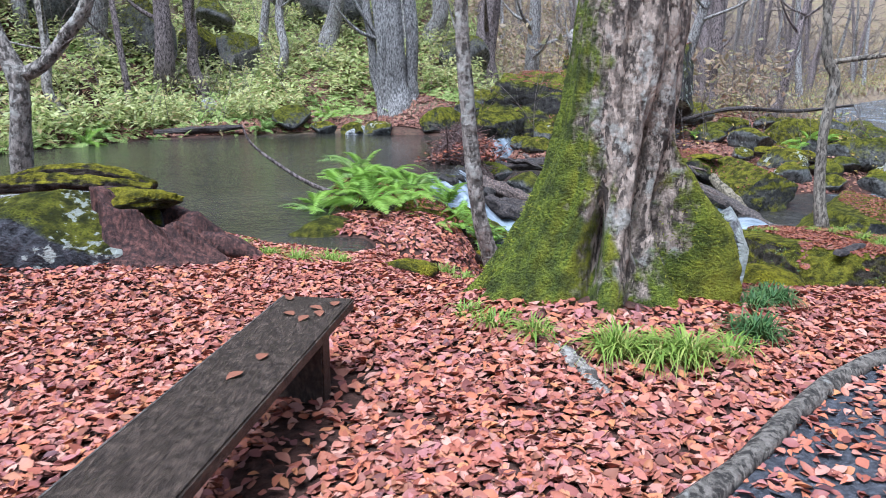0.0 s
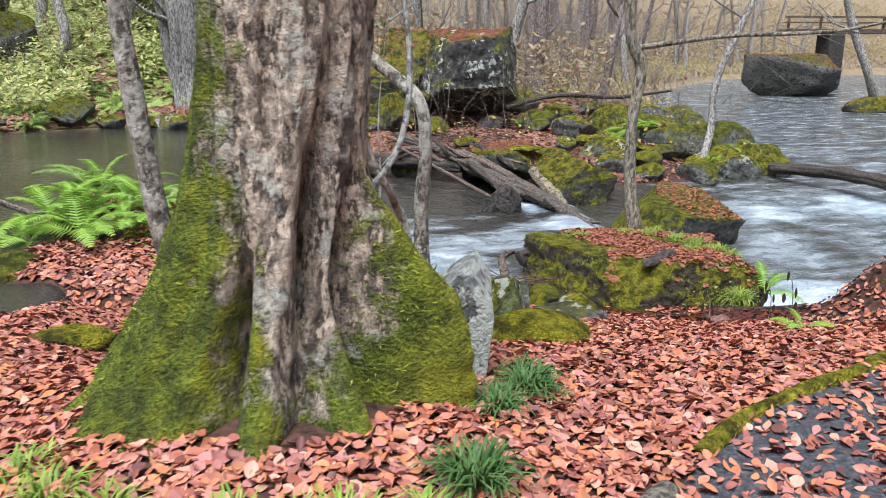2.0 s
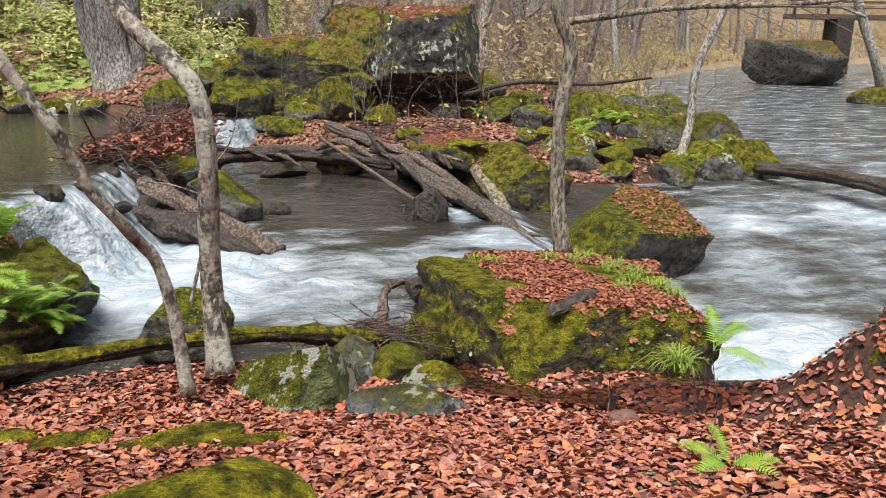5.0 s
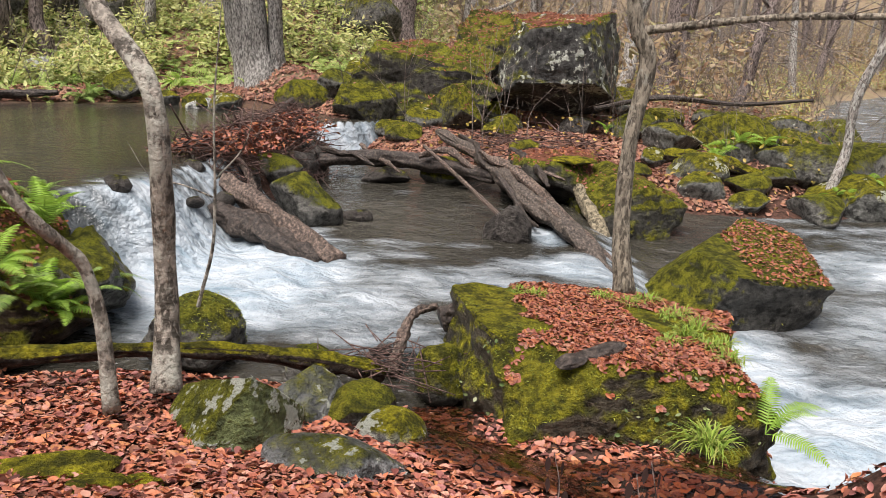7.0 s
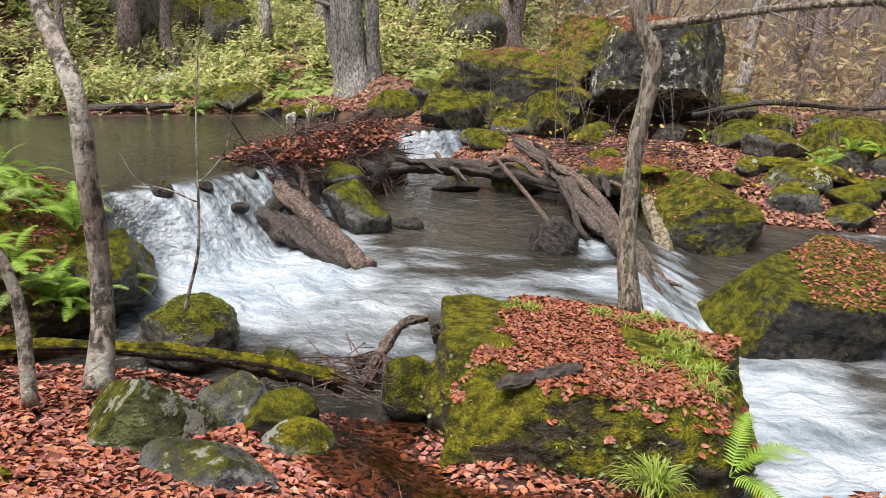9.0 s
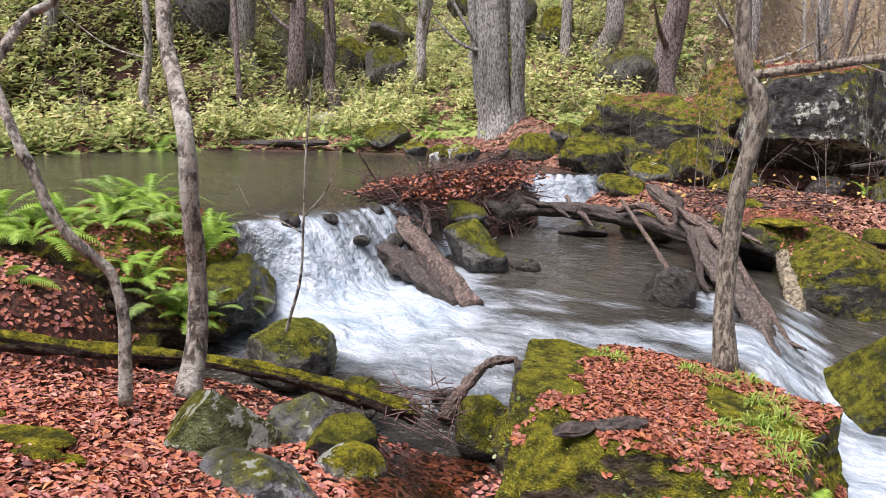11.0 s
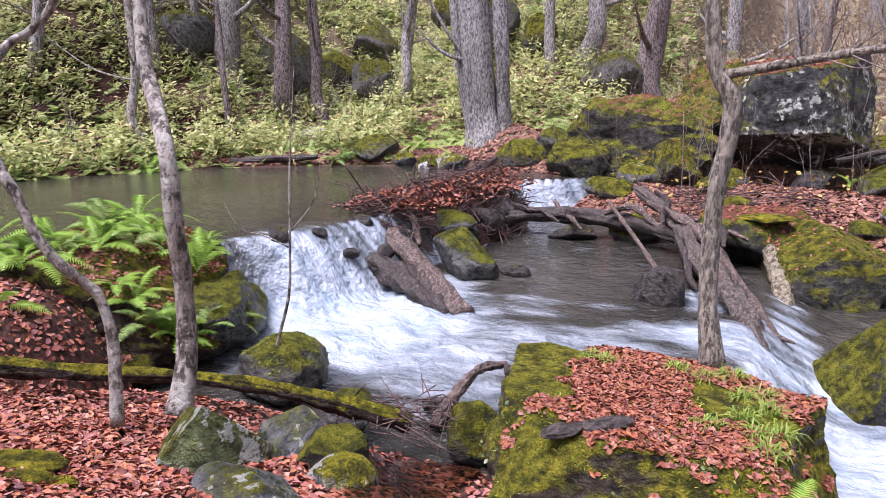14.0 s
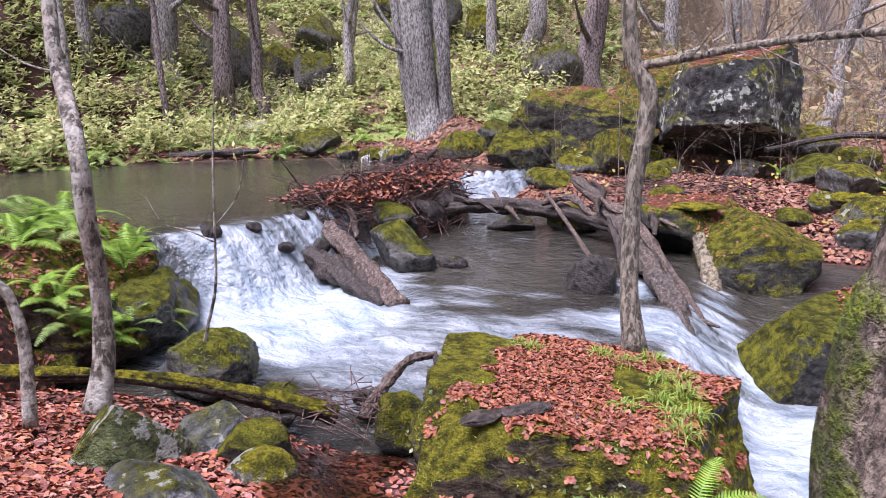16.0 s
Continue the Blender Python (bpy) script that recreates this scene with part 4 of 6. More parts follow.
for px_, py_, s in ((8.5, 21, 1.35), (9.8, 21.2, 1.6), (9.5, 20.2, 0.9), (10.7, 24, 1.2), (11.2, 19.6, 1.7), (11.4, 18.2, 1.2), (8.6, 19.2, 1.1), (9.9, 19.0, 0.9), (12.4, 20.5, 1.9), (7.6, 21.8, 1.0), (8.7, 23.2, 1.1), (10.6, 22.3, 1.3),
                    (12.2, 24.5, 1.3), (7.9, 20.1, 0.7), (9.2, 17.9, 0.7), (4.7, 21.3, 0.8), (5.2, 19.6, 0.6), (2.6, 21.2, 0.8), (13.4, 23.0, 1.2), (-2.6, 22.8, 0.8), (-4.6, 23.3, 1.3), (10.4, 17.7, 1.0), (11.2, 18.6, 1.3), (12.3, 18.6, 1.5), (12.8, 20.0, 1.2), (11.7, 20.3, 1.1), (10.5, 19.8, 1.0), (9.3, 18.5, 0.9), (8.4, 18.2, 0.8), (12.9, 21.6, 1.4), (11.6, 22.4, 1.2), (13.6, 24.6, 1.5), (10.0, 23.6, 0.9), (14.2, 26.5, 1.6), (7.4, 19.2, 0.7),
                    (1.9, 22.9, 1.3), (4.3, 22.5, 1.0), (3.0, 21.9, 0.9), (2.2, 21.7, 0.7), (0.9, 23.0, 1.2), (4.9, 22.2, 0.8), (8.1, 22.7, 1.2), (8.0, 24.6, 1.4), (1.2, 24.4, 1.2), (-1.9, 22.7, 0.9), (-3.6, 23.2, 0.8)):
    z = float(height(px_, py_))
    boulder("rock", (px_, py_, max(z, float(water_level(px_, py_))) + 0.12 * s), (s * 1.1, s * 0.9, s * rng.uniform(0.55, 0.75)), (m_rock_moss, m_rock, m_rock_isle)[rng.randint(3)], "mossy grey rock among leaves by the stream", rng.randint(900), rng.uniform(0, 180), 7, 0.1, 4, category="rock", group="rocks on the bank")
for px_, py_, s, lab in ((-7.6, 24.6, 0.8, "pale rock among the ferns"), (-2.55, 22.75, 0.75, "pale whitish rock at the pool's edge")):
    boulder("rock", (px_, py_, float(height(px_, py_)) + 0.2), (s, s * 0.7, s * 0.75), m_rock_pale, lab, 91, 30, 8, 0.08, 4, category="rock")
for px_, py_, s in ((-10.0, 26.6, 2.4), (-8.6, 28.2, 2.0), (-7.2, 27.6, 1.9), (-4.2, 30.5, 2.6), (-12, 24, 2.0), (-6, 32, 2.4), (-2.0, 30, 1.6), (0.8, 28.5, 1.8), (-9, 31, 2.2), (-12.5, 28, 2.2)):
    boulder("boulder", (px_, py_, float(height(px_, py_)) + 0.55), (s, s * 0.8, s * 0.9), (m_rock, m_rock_moss)[rng.randint(2)], "mossy boulder on the ferny hillside", rng.randint(900), rng.uniform(0, 180), 9, 0.1, 4, group="hillside boulders")
boulder("boulder", (29.2, 41.0, 0.35), (5.8, 4.0, 2.8), m_rock, "large dark flat-topped rock standing in the river", 83, 0, 6, 0.12, 5, top=0.4, keep="river", square=0.55)
boulder("boulder", (26.0, 30.5, -0.55), (3.4, 2.4, 1.0), m_rock_moss, "low leaf-covered islet in the river", 85, 0, 5, 0.12, 4, keep="islet")
boulder("rock", (15.5, 15.6, -1.0), (1.4, 0.8, 0.5), m_rock_moss, "mossy rock at the river's edge", 87, 0, 5, 0.12, 4, category="rock")
for px_, py_, sx, sy in ((1.75, 7.45, 0.5, 0.35), (2.25, 7.35, 0.75, 0.4), (1.3, 7.6, 0.4, 0.3), (2.6, 7.2, 0.3, 0.25), (2.75, 7.3, 0.25, 0.22)):
    boulder("moss_patch", (px_, py_, float(height(px_, py_)) + 0.0), (sx, sy, 0.13), m_mossmat, "low patch of bright green moss among leaves", 97 + int(px_ * 10), 20, 2, 0.2, 4, category="moss", group="moss patches")
boulder("rock", (5.75, 17.55, -0.85), (2.0, 1.7, 1.25), m_rock_face, "low leaf-covered ledge behind the log jam", 99, 12, 7, 0.12, 5, category="rock", top=0.5, keep="shelf", square=0.8)
boulder("moss_patch", (5.84, 17.1, rock_top("shelf", 5.84, 17.1) - 0.02), (0.95, 0.55, 0.13), m_mossmat, "flat bright moss patch among leaves on the island", 98, 10, 3, 0.12, 4, category="moss", group="moss patches")
for px_, py_, pz_, sz in ((0.7, 13.6, -0.62, 0.22), (0.85, 14.25, -0.7, 0.3), (0.3, 13.4, -0.33, 0.22), (0.35, 14.5, -0.33, 0.3), (0.1, 12.75, -0.3, 0.35)):
    boulder("rock", (px_, py_, pz_), (sz, sz, sz * 0.8), m_rock_wet, "dark wet rock in the waterfall", int(py_ * 9), 0, 6, 0.1, 3, category="rock", group="rocks in the waterfall")

# the shallow puddle on the bank
v = [(5.28, 8.12, 0.0)]
for j in range(40):
    t = j * 2 * math.pi / 40
    r = 1 + 0.25 * math.sin(3 * t + 1) + 0.15 * math.sin(5 * t)
    v.append((5.28 + 0.27 * r * math.cos(t), 8.12 + 0.2 * r * math.sin(t), 0.0))
puddle_z = float(height(5.28, 8.12)) + 0.035
v = [(q[0], q[1], puddle_z) for q in v]
tagged(link_mesh("puddle", v, [(0, j + 1, (j + 1) % 40 + 1) for j in range(40)], m_water), "shallow clear puddle among wet leaves", "water", kind="structure")
m_film, nt, b = material("clear_water_film")
gloss = node(nt, "BsdfGlossy", Roughness=0.06)
clear = nt.nodes.new("ShaderNodeBsdfTransparent")
clear.inputs["Color"].default_value = (0.62, 0.55, 0.5, 1)
fr = node(nt, "Fresnel", IOR=1.33)
mx = nt.nodes.new("ShaderNodeMixShader")
nt.links.new(fr.outputs[0], mx.inputs[0])
nt.links.new(clear.outputs[0], mx.inputs[1])
nt.links.new(gloss.outputs[0], mx.inputs[2])
nt.links.new(mx.outputs[0], nt.nodes["Material Output"].inputs["Surface"])
ripple = node(nt, "Bump", Strength=0.4, Distance=0.03)
nt.links.new(noise_at(nt, 9, 4), ripple.inputs["Height"])
nt.links.new(ripple.outputs[0], gloss.inputs["Normal"])


def in_trickle(x, y):
    """Whether a place lies in the shallow trickle that crosses the bank."""
    d = np.minimum.reduce([np.hypot((x - cx) / rx, (y - cy) / ry) for cx, cy, rx, ry in ((4.0, 9.25, 0.35, 0.5), (4.25, 8.55, 0.4, 0.5), (4.9, 8.2, 0.7, 0.35), (5.6, 8.25, 0.7, 0.35), (6.2, 8.6, 0.5, 0.4))])
    return d + 0.18 * waves(x, y, 3) < 1


fx, fy = steps((3.5, 6.8, 0.04)), steps((7.6, 9.9, 0.04))
nx, (gx, gy) = len(fx), np.meshgrid(fx, fy)
i = np.arange(gx.size).reshape(gx.shape)
cells = np.stack([i[:-1, :-1], i[:-1, 1:], i[1:, 1:], i[1:, :-1]], -1)[in_trickle(gx, gy)[:-1, :-1]]
tagged(link_mesh("trickle", np.stack([gx, gy, height(gx, gy) + 0.06], -1).reshape(-1, 3), cells, m_film), "thin clear trickle running over wet leaves", "water", kind="structure")
for px_, py_, s in ((0.7, 15.5, 0.7), (0.9, 16.6, 0.9), (1.05, 17.5, 0.8), (1.05, 18.5, 0.9), (0.95, 19.4, 0.7), (0.25, 19.8, 0.8)):
    boulder("rock", (px_, py_, -0.75 if px_ > 0.6 else -0.4), (s, s, s * 0.85), m_rock_wet, "dark wet rock under the driftwood dam", int(py_ * 11), 0, 7, 0.12, 4, category="rock", group="rocks of the dam")


# ---- fallen wood ----
def log(name, label, pts, radii, mat, sides=10, knot=0.16, seed=0, flat=1.0, category="log"):
    return tagged(link_mesh(name, *tube(pts, radii, max(30, sides), max(34, len(pts) * 14), knot, seed, flat, 0.075), mat, origin=tuple(pts[0])), label, category)


log("log", "dark wet log lying across the stream", [(0.9, 18.2, -0.78), (2.2, 18.3, -0.62), (3.4, 18.2, -0.66), (4.6, 17.3, -0.72)], [0.1, 0.14, 0.15, 0.1], m_dark_log, 10, 0.2, 3)
log("log", "long gnarled driftwood log sloping into the water", [(3.5, 19.4, -0.2), (4.4, 17.8, -0.5), (5.05, 16.2, -0.8), (5.7, 14.6, -1.05), (6.15, 13.5, -1.45)], [0.1, 0.13, 0.16, 0.16, 0.1], m_drift_grey, 18, 0.34, 5, 0.8)
log("log", "thin dead branch leaning on the driftwood", [(3.3, 17.9, -0.3), (4.2, 16.3, -0.75), (4.9, 14.9, -1.1)], [0.03, 0.035, 0.03], m_drift, 7, 0.1, 6)
log("log", "split grey log lying against the driftwood", [(3.9, 18.4, -0.35), (4.9, 17.0, -0.55), (5.6, 15.6, -0.95), (6.2, 14.2, -1.3)], [0.06, 0.09, 0.08, 0.04], m_drift, 8, 0.3, 8)
log("log", "thick weathered log jammed in the waterfall", [(0.72, 14.75, -0.55), (1.6, 14.0, -0.85), (2.6, 13.2, -1.2)], [0.13, 0.16, 0.13], m_drift, 12, 0.2, 9)
log("log", "dark split log lying in the white water", [(0.75, 14.1, -0.85), (1.5, 13.75, -1.0), (2.4, 13.2, -1.25)], [0.17, 0.19, 0.14], m_dark_log, 12, 0.24, 10)
log("log", "moss-covered fallen log along the stream bank", [(0.4, 7.95, -0.42), (1.15, 8.6, -0.62), (1.9, 9.15, -0.74), (2.7, 9.35, -0.8), (3.2, 9.6, -0.95), (3.6, 9.85, -1.12)], [0.085, 0.07, 0.05, 0.06, 0.08, 0.075], m_log_moss, 12, 0.16, 11)
log("log", "short reddish driftwood branch standing in the bank", [(3.62, 10.25, -1.3), (3.68, 10.6, -1.12), (3.75, 10.95, -1.0), (3.95, 11.15, -0.98)], [0.06, 0.05, 0.04, 0.035], m_drift, 9, 0.25, 12)
log("log", "dark wet stub of driftwood", [(3.4, 10.5, -1.25), (3.6, 10.55, -1.2)], [0.06, 0.05], m_dark_log, 9, 0.3, 13)
log("log", "dark wet driftwood against the boulder", [(4.0, 11.0, -1.05), (4.3, 11.1, -0.98), (4.6, 11.0, -0.95)], [0.09, 0.1, 0.06], m_dark_log, 9, 0.3, 14)
log("log", "grey bark-bare root half buried in leaves", [(0.6, 3.95, 0.06), (0.66, 3.7, 0.06), (0.74, 3.4, 0.03), (0.85, 3.02, 0.0)], [0.05, 0.05, 0.045, 0.025], m_bark_grey, 10, 0.2, 15, 0.8, "root")
log("log", "long dark log lying across the river", [(12.2, 17.8, -1.0), (13.0, 16.0, -0.95), (13.6, 14.2, -1.1), (14.2, 12.6, -1.25)], [0.11, 0.14, 0.14, 0.1], m_dark_log, 10, 0.15, 16)
log("log", "mossy log lying beside the pool", [(-6.2, 7.9, 0.28), (-4.4, 7.5, 0.42), (-3.6, 7.4, 0.46), (-2.9, 7.5, 0.38)], [0.07, 0.09, 0.08, 0.06], m_log_moss, 10, 0.16, 17)
log("log", "grey bare branch lying on the boulder", [(-6.0, 7.2, 0.25), (-4.4, 7.15, 0.3), (-3.3, 7.1, 0.36), (-2.8, 7.1, 0.34)], [0.05, 0.06, 0.055, 0.04], m_bark_far, 10, 0.12, 18)
log("log", "curved mossy log behind the boulder", [(-4.6, 7.9, 0.4), (-4.0, 7.8, 0.52), (-3.4, 7.7, 0.52), (-2.9, 7.6, 0.4)], [0.05, 0.07, 0.07, 0.05], m_log_moss, 10, 0.12, 19)
log("branch", "bare dark branch reaching out of the pool", [(-1.2, 10.0, -0.1), (-1.7, 10.0, 0.05), (-2.15, 10.0, 0.32), (-2.5, 10.0, 0.6), (-2.62, 10.0, 0.85)], [0.028, 0.026, 0.022, 0.016, 0.008], m_bark_dark, 7, 0.1, 20, category="branch")
for bx, by, bz, sx, turn in ((5.28, 9.5, -0.67, 0.4, 24), (5.02, 9.32, -0.7, 0.3, 48)):
    boulder("bark_slab", (bx, by, max(bz, rock_top("big", bx, by) + 0.01)), (sx, 0.17, 0.05), m_dark_log, "loose flat piece of dark bark on the boulder", int(bx * 10), turn, 9, 0.12, 4, category="bark", tilt=(8, -6), group="bark on the boulder")
log("log", "mossy fallen log among rocks on the island", [(8.0, 19.6, -0.45), (8.9, 19.3, -0.5), (9.8, 18.8, -0.75)], [0.12, 0.15, 0.12], m_log_moss, 10, 0.2, 22)
log("log", "thin log lying among rocks on the island", [(6.9, 22.2, 0.2), (8.5, 22.6, 0.5), (10.2, 22.3, 0.45), (12.0, 22.6, 0.6)], [0.05, 0.06, 0.05, 0.03], m_dark_log, 8, 0.15, 23)
log("log", "dark log at the edge of the pool", [(-8.0, 21.2, -0.1), (-6.8, 21.8, -0.05), (-5.8, 22.2, 0.0)], [0.08, 0.1, 0.06], m_dark_log, 8, 0.2, 24)
log("log", "mossy branch hanging over the river", [(17.5, 17.4, -0.7), (16.8, 17.2, -0.55), (15.9, 17.0, -0.9)], [0.13, 0.12, 0.07], m_log_moss, 9, 0.2, 25)
snag = log("snag", "short broken dead trunk leaning in the stream", [(6.32, 15.3, -1.6), (6.2, 15.9, -1.15), (6.03, 16.6, -0.85), (5.98, 16.8, -0.72)], [0.13, 0.12, 0.11, 0.09], bark_material("snag_bark", (0.08, 0.07, 0.045), (0.25, 0.21, 0.14), 0, 0.25, 2), 11, 0.14, 26, category="dead trunk")

rng = np.random.RandomState(44)
for k, (p, q, r) in enumerate((((3.2, 18.0, -0.5), (4.9, 17.6, -0.45), 0.06), ((3.9, 19.0, -0.2), (4.4, 16.9, -0.45), 0.05), ((4.3, 17.6, -0.3), (5.7, 16.4, -0.55), 0.045), ((4.6, 16.8, -0.55), (5.2, 14.9, -1.0), 0.05),
                               ((2.0, 18.9, -0.45), (2.9, 17.6, -0.75), 0.045), ((4.9, 17.9, -0.3), (5.4, 16.0, -0.6), 0.07), ((5.3, 15.6, -0.75), (6.4, 14.0, -1.3), 0.05), ((1.2, 18.6, -0.5), (2.4, 17.9, -0.7), 0.05))):
    p, q = np.array(p), np.array(q)
    log("log", "broken dark branch in the log jam", [p, p * 0.65 + q * 0.35 + rng.normal(scale=0.09, size=3), p * 0.3 + q * 0.7 + rng.normal(scale=0.09, size=3), q], [r * 0.8, r, r * 0.9, r * 0.35], m_dark_log if k % 2 else m_drift, 9, 0.3, 50 + k)
# the rotten stump: a hollow fibrous butt with roots running down
stump_at = (-2.2, 6.3, -0.05)
stump = empty("stump", stump_at, "rotten red-brown tree stump with moss on top", "stump")
v = []
for i in range(22):
    u = i / 21
    for j in range(90):
        a_ = 2 * math.pi * j / 90
        r = 0.4 * (1 - 0.3 * u) + 0.2 * math.exp(-u / 0.25)
        r *= 1 + 0.3 * noise.noise((math.cos(a_) * 1.6, math.sin(a_) * 1.6, u * 0.8)) + 0.3 * noise.noise((math.cos(a_) * 7, math.sin(a_) * 7, u * 1.2))
        top = 0.46 + 0.16 * noise.noise((math.cos(a_) * 1.5 + 4, math.sin(a_) * 1.5, 0.3)) - 0.16 * math.cos(a_)
        inner = 1.0 if i < 19 else (0.82, 0.6, 0.35)[i - 19]
        v.append((stump_at[0] + 1.25 * r * inner * math.cos(a_) - 0.3 * u, stump_at[1] + r * inner * math.sin(a_), stump_at[2] + top * min(1, u * 1.16) - (0.0 if i < 19 else (0.02, 0.1, 0.16)[i - 19])))
f = [(i * 90 + j, i * 90 + (j + 1) % 90, (i + 1) * 90 + (j + 1) % 90, (i + 1) * 90 + j) for i in range(21) for j in range(90)]
f.append(tuple(21 * 90 + j for j in range(90)))
link_mesh("butt", v, f, m_stump, stump)
for k, (dx, dy, ln, r) in enumerate(((1.0, -0.15, 0.75, 0.11), (-0.55, -0.45, 0.6, 0.08))):
    p = np.array(stump_at)
    link_mesh("root", *tube([p + np.array((dx * 0.1, dy * 0.2, 0.2)), p + np.array((dx * 0.45, dy * 0.6, 0.13)), p + np.array((dx * ln, dy * ln, 0.0)), p + np.array((dx * ln * 1.3, dy * ln * 1.3, -0.12))], [r, r * 1.1, r * 0.8, r * 0.4], 12, 18, 0.4, k, 0.6), m_stump, stump)
boulder("moss_cushion", (-2.6, 6.36, 0.47), (0.8, 0.55, 0.2), m_mossmat, "yellow-green moss cushion on the rotten stump", 95, 10, 2, 0.2, 4, category="moss")

# the pile of drift twigs that dams the pool
rng = np.random.RandomState(8)
pieces = []
for _ in range(1700):
    y_ = rng.uniform(14.8, 19.9)
    x_ = float(crest(y_)) + rng.normal(scale=0.34)
    z_ = -0.42 + rng.uniform(0, 0.62) * math.exp(-((x_ - float(crest(y_)) + 0.15) / 0.5) ** 2) - 0.7 * max(0.0, x_ - float(crest(y_)) - 0.2)
    a_ = rng.normal(0.9, 1.1)
    ln = rng.choice((0.2, 0.3, 0.45, 0.7, 1.0))
    d = np.array((math.cos(a_), math.sin(a_) * 0.8, rng.normal(scale=0.4))) * ln / 2
    c = np.array((x_, y_, z_))
    r = rng.choice((0.003, 0.005, 0.007, 0.013))
    pieces.append(tube([c - d, c + rng.normal(scale=0.08, size=3), c + d], [r, r, r * 0.5], 5, 6))
for _ in range(170):
    x_, y_ = rng.uniform(3.4, 6.6), rng.uniform(18.4, 21)
    c = np.array((x_, y_, float(height(x_, y_)) + 0.08))
    a_ = rng.uniform(0, 6.28)
    d = np.array((math.cos(a_), math.sin(a_), rng.normal(scale=0.15))) * rng.uniform(0.2, 0.8)
    pieces.append(tube([c - d, c + rng.normal(scale=0.05, size=3), c + d], [0.012, 0.011, 0.005], 5, 6))
for _ in range(60):
    x_, y_ = 3.6 + rng.normal(scale=0.25), 9.9 + rng.normal(scale=0.22)
    c = np.array((x_, y_, -1.08 + rng.uniform(0, 0.12)))
    a_ = rng.uniform(0, 6.28)
    d = np.array((math.cos(a_), math.sin(a_), rng.normal(scale=0.3))) * rng.uniform(0.08, 0.3)
    pieces.append(tube([c - d, c, c + d], [0.006, 0.006, 0.003], 5, 5))
v, f = joined(pieces)
tagged(link_mesh("driftwood_pile", v, f, wood_material("reddish_drift_twigs", (0.03, 0.018, 0.015), (0.24, 0.15, 0.125), 0.65, (4, 4, 4), 0.3)), "tangled pile of dark drift twigs damming the pool", "driftwood", kind="stuff")
log("log", "thick dark branch on top of the driftwood pile", [(0.0, 16.8, -0.15), (0.25, 17.8, -0.08), (0.4, 18.8, 0.1), (0.5, 19.6, 0.3)], [0.1, 0.11, 0.08, 0.04], m_dark_log, 10, 0.2, 27)
log("log", "grey branch in the driftwood pile", [(0.1, 15.6, -0.2), (0.7, 15.4, -0.35), (1.1, 14.9, -0.7)], [0.05, 0.06, 0.04], m_drift, 9, 0.2, 28)

# ---- trees by the stream ----
tree("tree", "slender grey tree with lichen-spotted bark", [(2.35, 8.60, -0.78), (2.32, 8.75, -0.37), (2.32, 8.77, 0.15), (2.35, 8.70, 0.58), (2.34, 8.70, 0.98), (2.24, 8.77, 1.23), (1.86, 9.06, 1.58), (1.74, 9.12, 1.81), (1.60, 9.25, 2.25), (1.45, 9.35, 3.20), (1.30, 9.40, 5.00), (1.25, 9.40, 7.20)], [0.1, 0.078, 0.07, 0.066, 0.064, 0.062, 0.06, 0.058, 0.055, 0.045, 0.035, 0.01], m_bark_grey, [([(1.45, 9.35, 3.2), (1.1, 9.6, 4.2), (1.0, 9.9, 5.2)], [0.035, 0.025, 0.008])], seed=1, twigs=18, n=70)
tree("tree", "thin crooked grey sapling leaning over the pool", [(2.20, 8.18, -0.72), (2.13, 8.27, -0.17), (2.06, 8.26, 0.15), (2.00, 8.20, 0.27), (1.93, 8.07, 0.43), (1.80, 8.01, 0.64), (1.71, 7.98, 0.88), (1.63, 7.95, 1.05), (1.46, 7.97, 1.32), (1.37, 7.99, 1.50), (1.35, 8.07, 1.62), (1.34, 8.30, 1.88), (1.44, 8.40, 1.97), (1.57, 8.50, 2.15), (1.70, 8.50, 2.47), (1.69, 8.50, 2.87)], [0.05, 0.04, 0.037, 0.037, 0.036, 0.036, 0.035, 0.034, 0.033, 0.033, 0.033, 0.032, 0.03, 0.028, 0.02, 0.008], m_bark_grey, [([(1.36, 8.03, 1.6), (1.28, 8.1, 1.9), (1.2, 8.2, 2.4)], [0.014, 0.01, 0.004])], seed=2, n=90)
tree("tree", "slim grey-brown tree rooted on the big boulder", [(5.77, 11.35, -0.8), (5.7, 11.4, -0.3), (5.69, 11.45, 0.3), (5.71, 11.48, 0.75), (5.78, 11.5, 1.2), (5.78, 11.5, 1.47), (5.66, 11.5, 1.7), (5.6, 11.5, 2.1), (5.55, 11.6, 3.4), (5.7, 11.7, 6)], [0.12, 0.082, 0.074, 0.074, 0.078, 0.078, 0.072, 0.065, 0.048, 0.012], bark_material("slim_tree_bark", (0.12, 0.1, 0.075), (0.3, 0.26, 0.2), 0, 0.35, 5), [([(5.7, 11.5, 1.66), (6.1, 11.4, 1.72), (6.9, 11.1, 1.82), (8.2, 10.7, 1.88), (9.6, 10.4, 2.2)], [0.045, 0.038, 0.032, 0.022, 0.008])], seed=3, twigs=30, n=64)
tree("tree", "slim grey tree at the pool's edge", [(0.52, 6.75, -0.35), (0.4, 6.65, 0.0), (0.31, 6.6, 0.34), (0.22, 6.6, 1.1), (0.15, 6.6, 2.1), (0.12, 6.6, 4), (0.1, 6.7, 6.5)], [0.1, 0.075, 0.07, 0.065, 0.06, 0.045, 0.01], m_bark_grey, [([(0.2, 6.6, 1.6), (0.1, 6.8, 1.9), (-0.1, 7.0, 2.6)], [0.015, 0.01, 0.004])], seed=4, twigs=4, n=50)
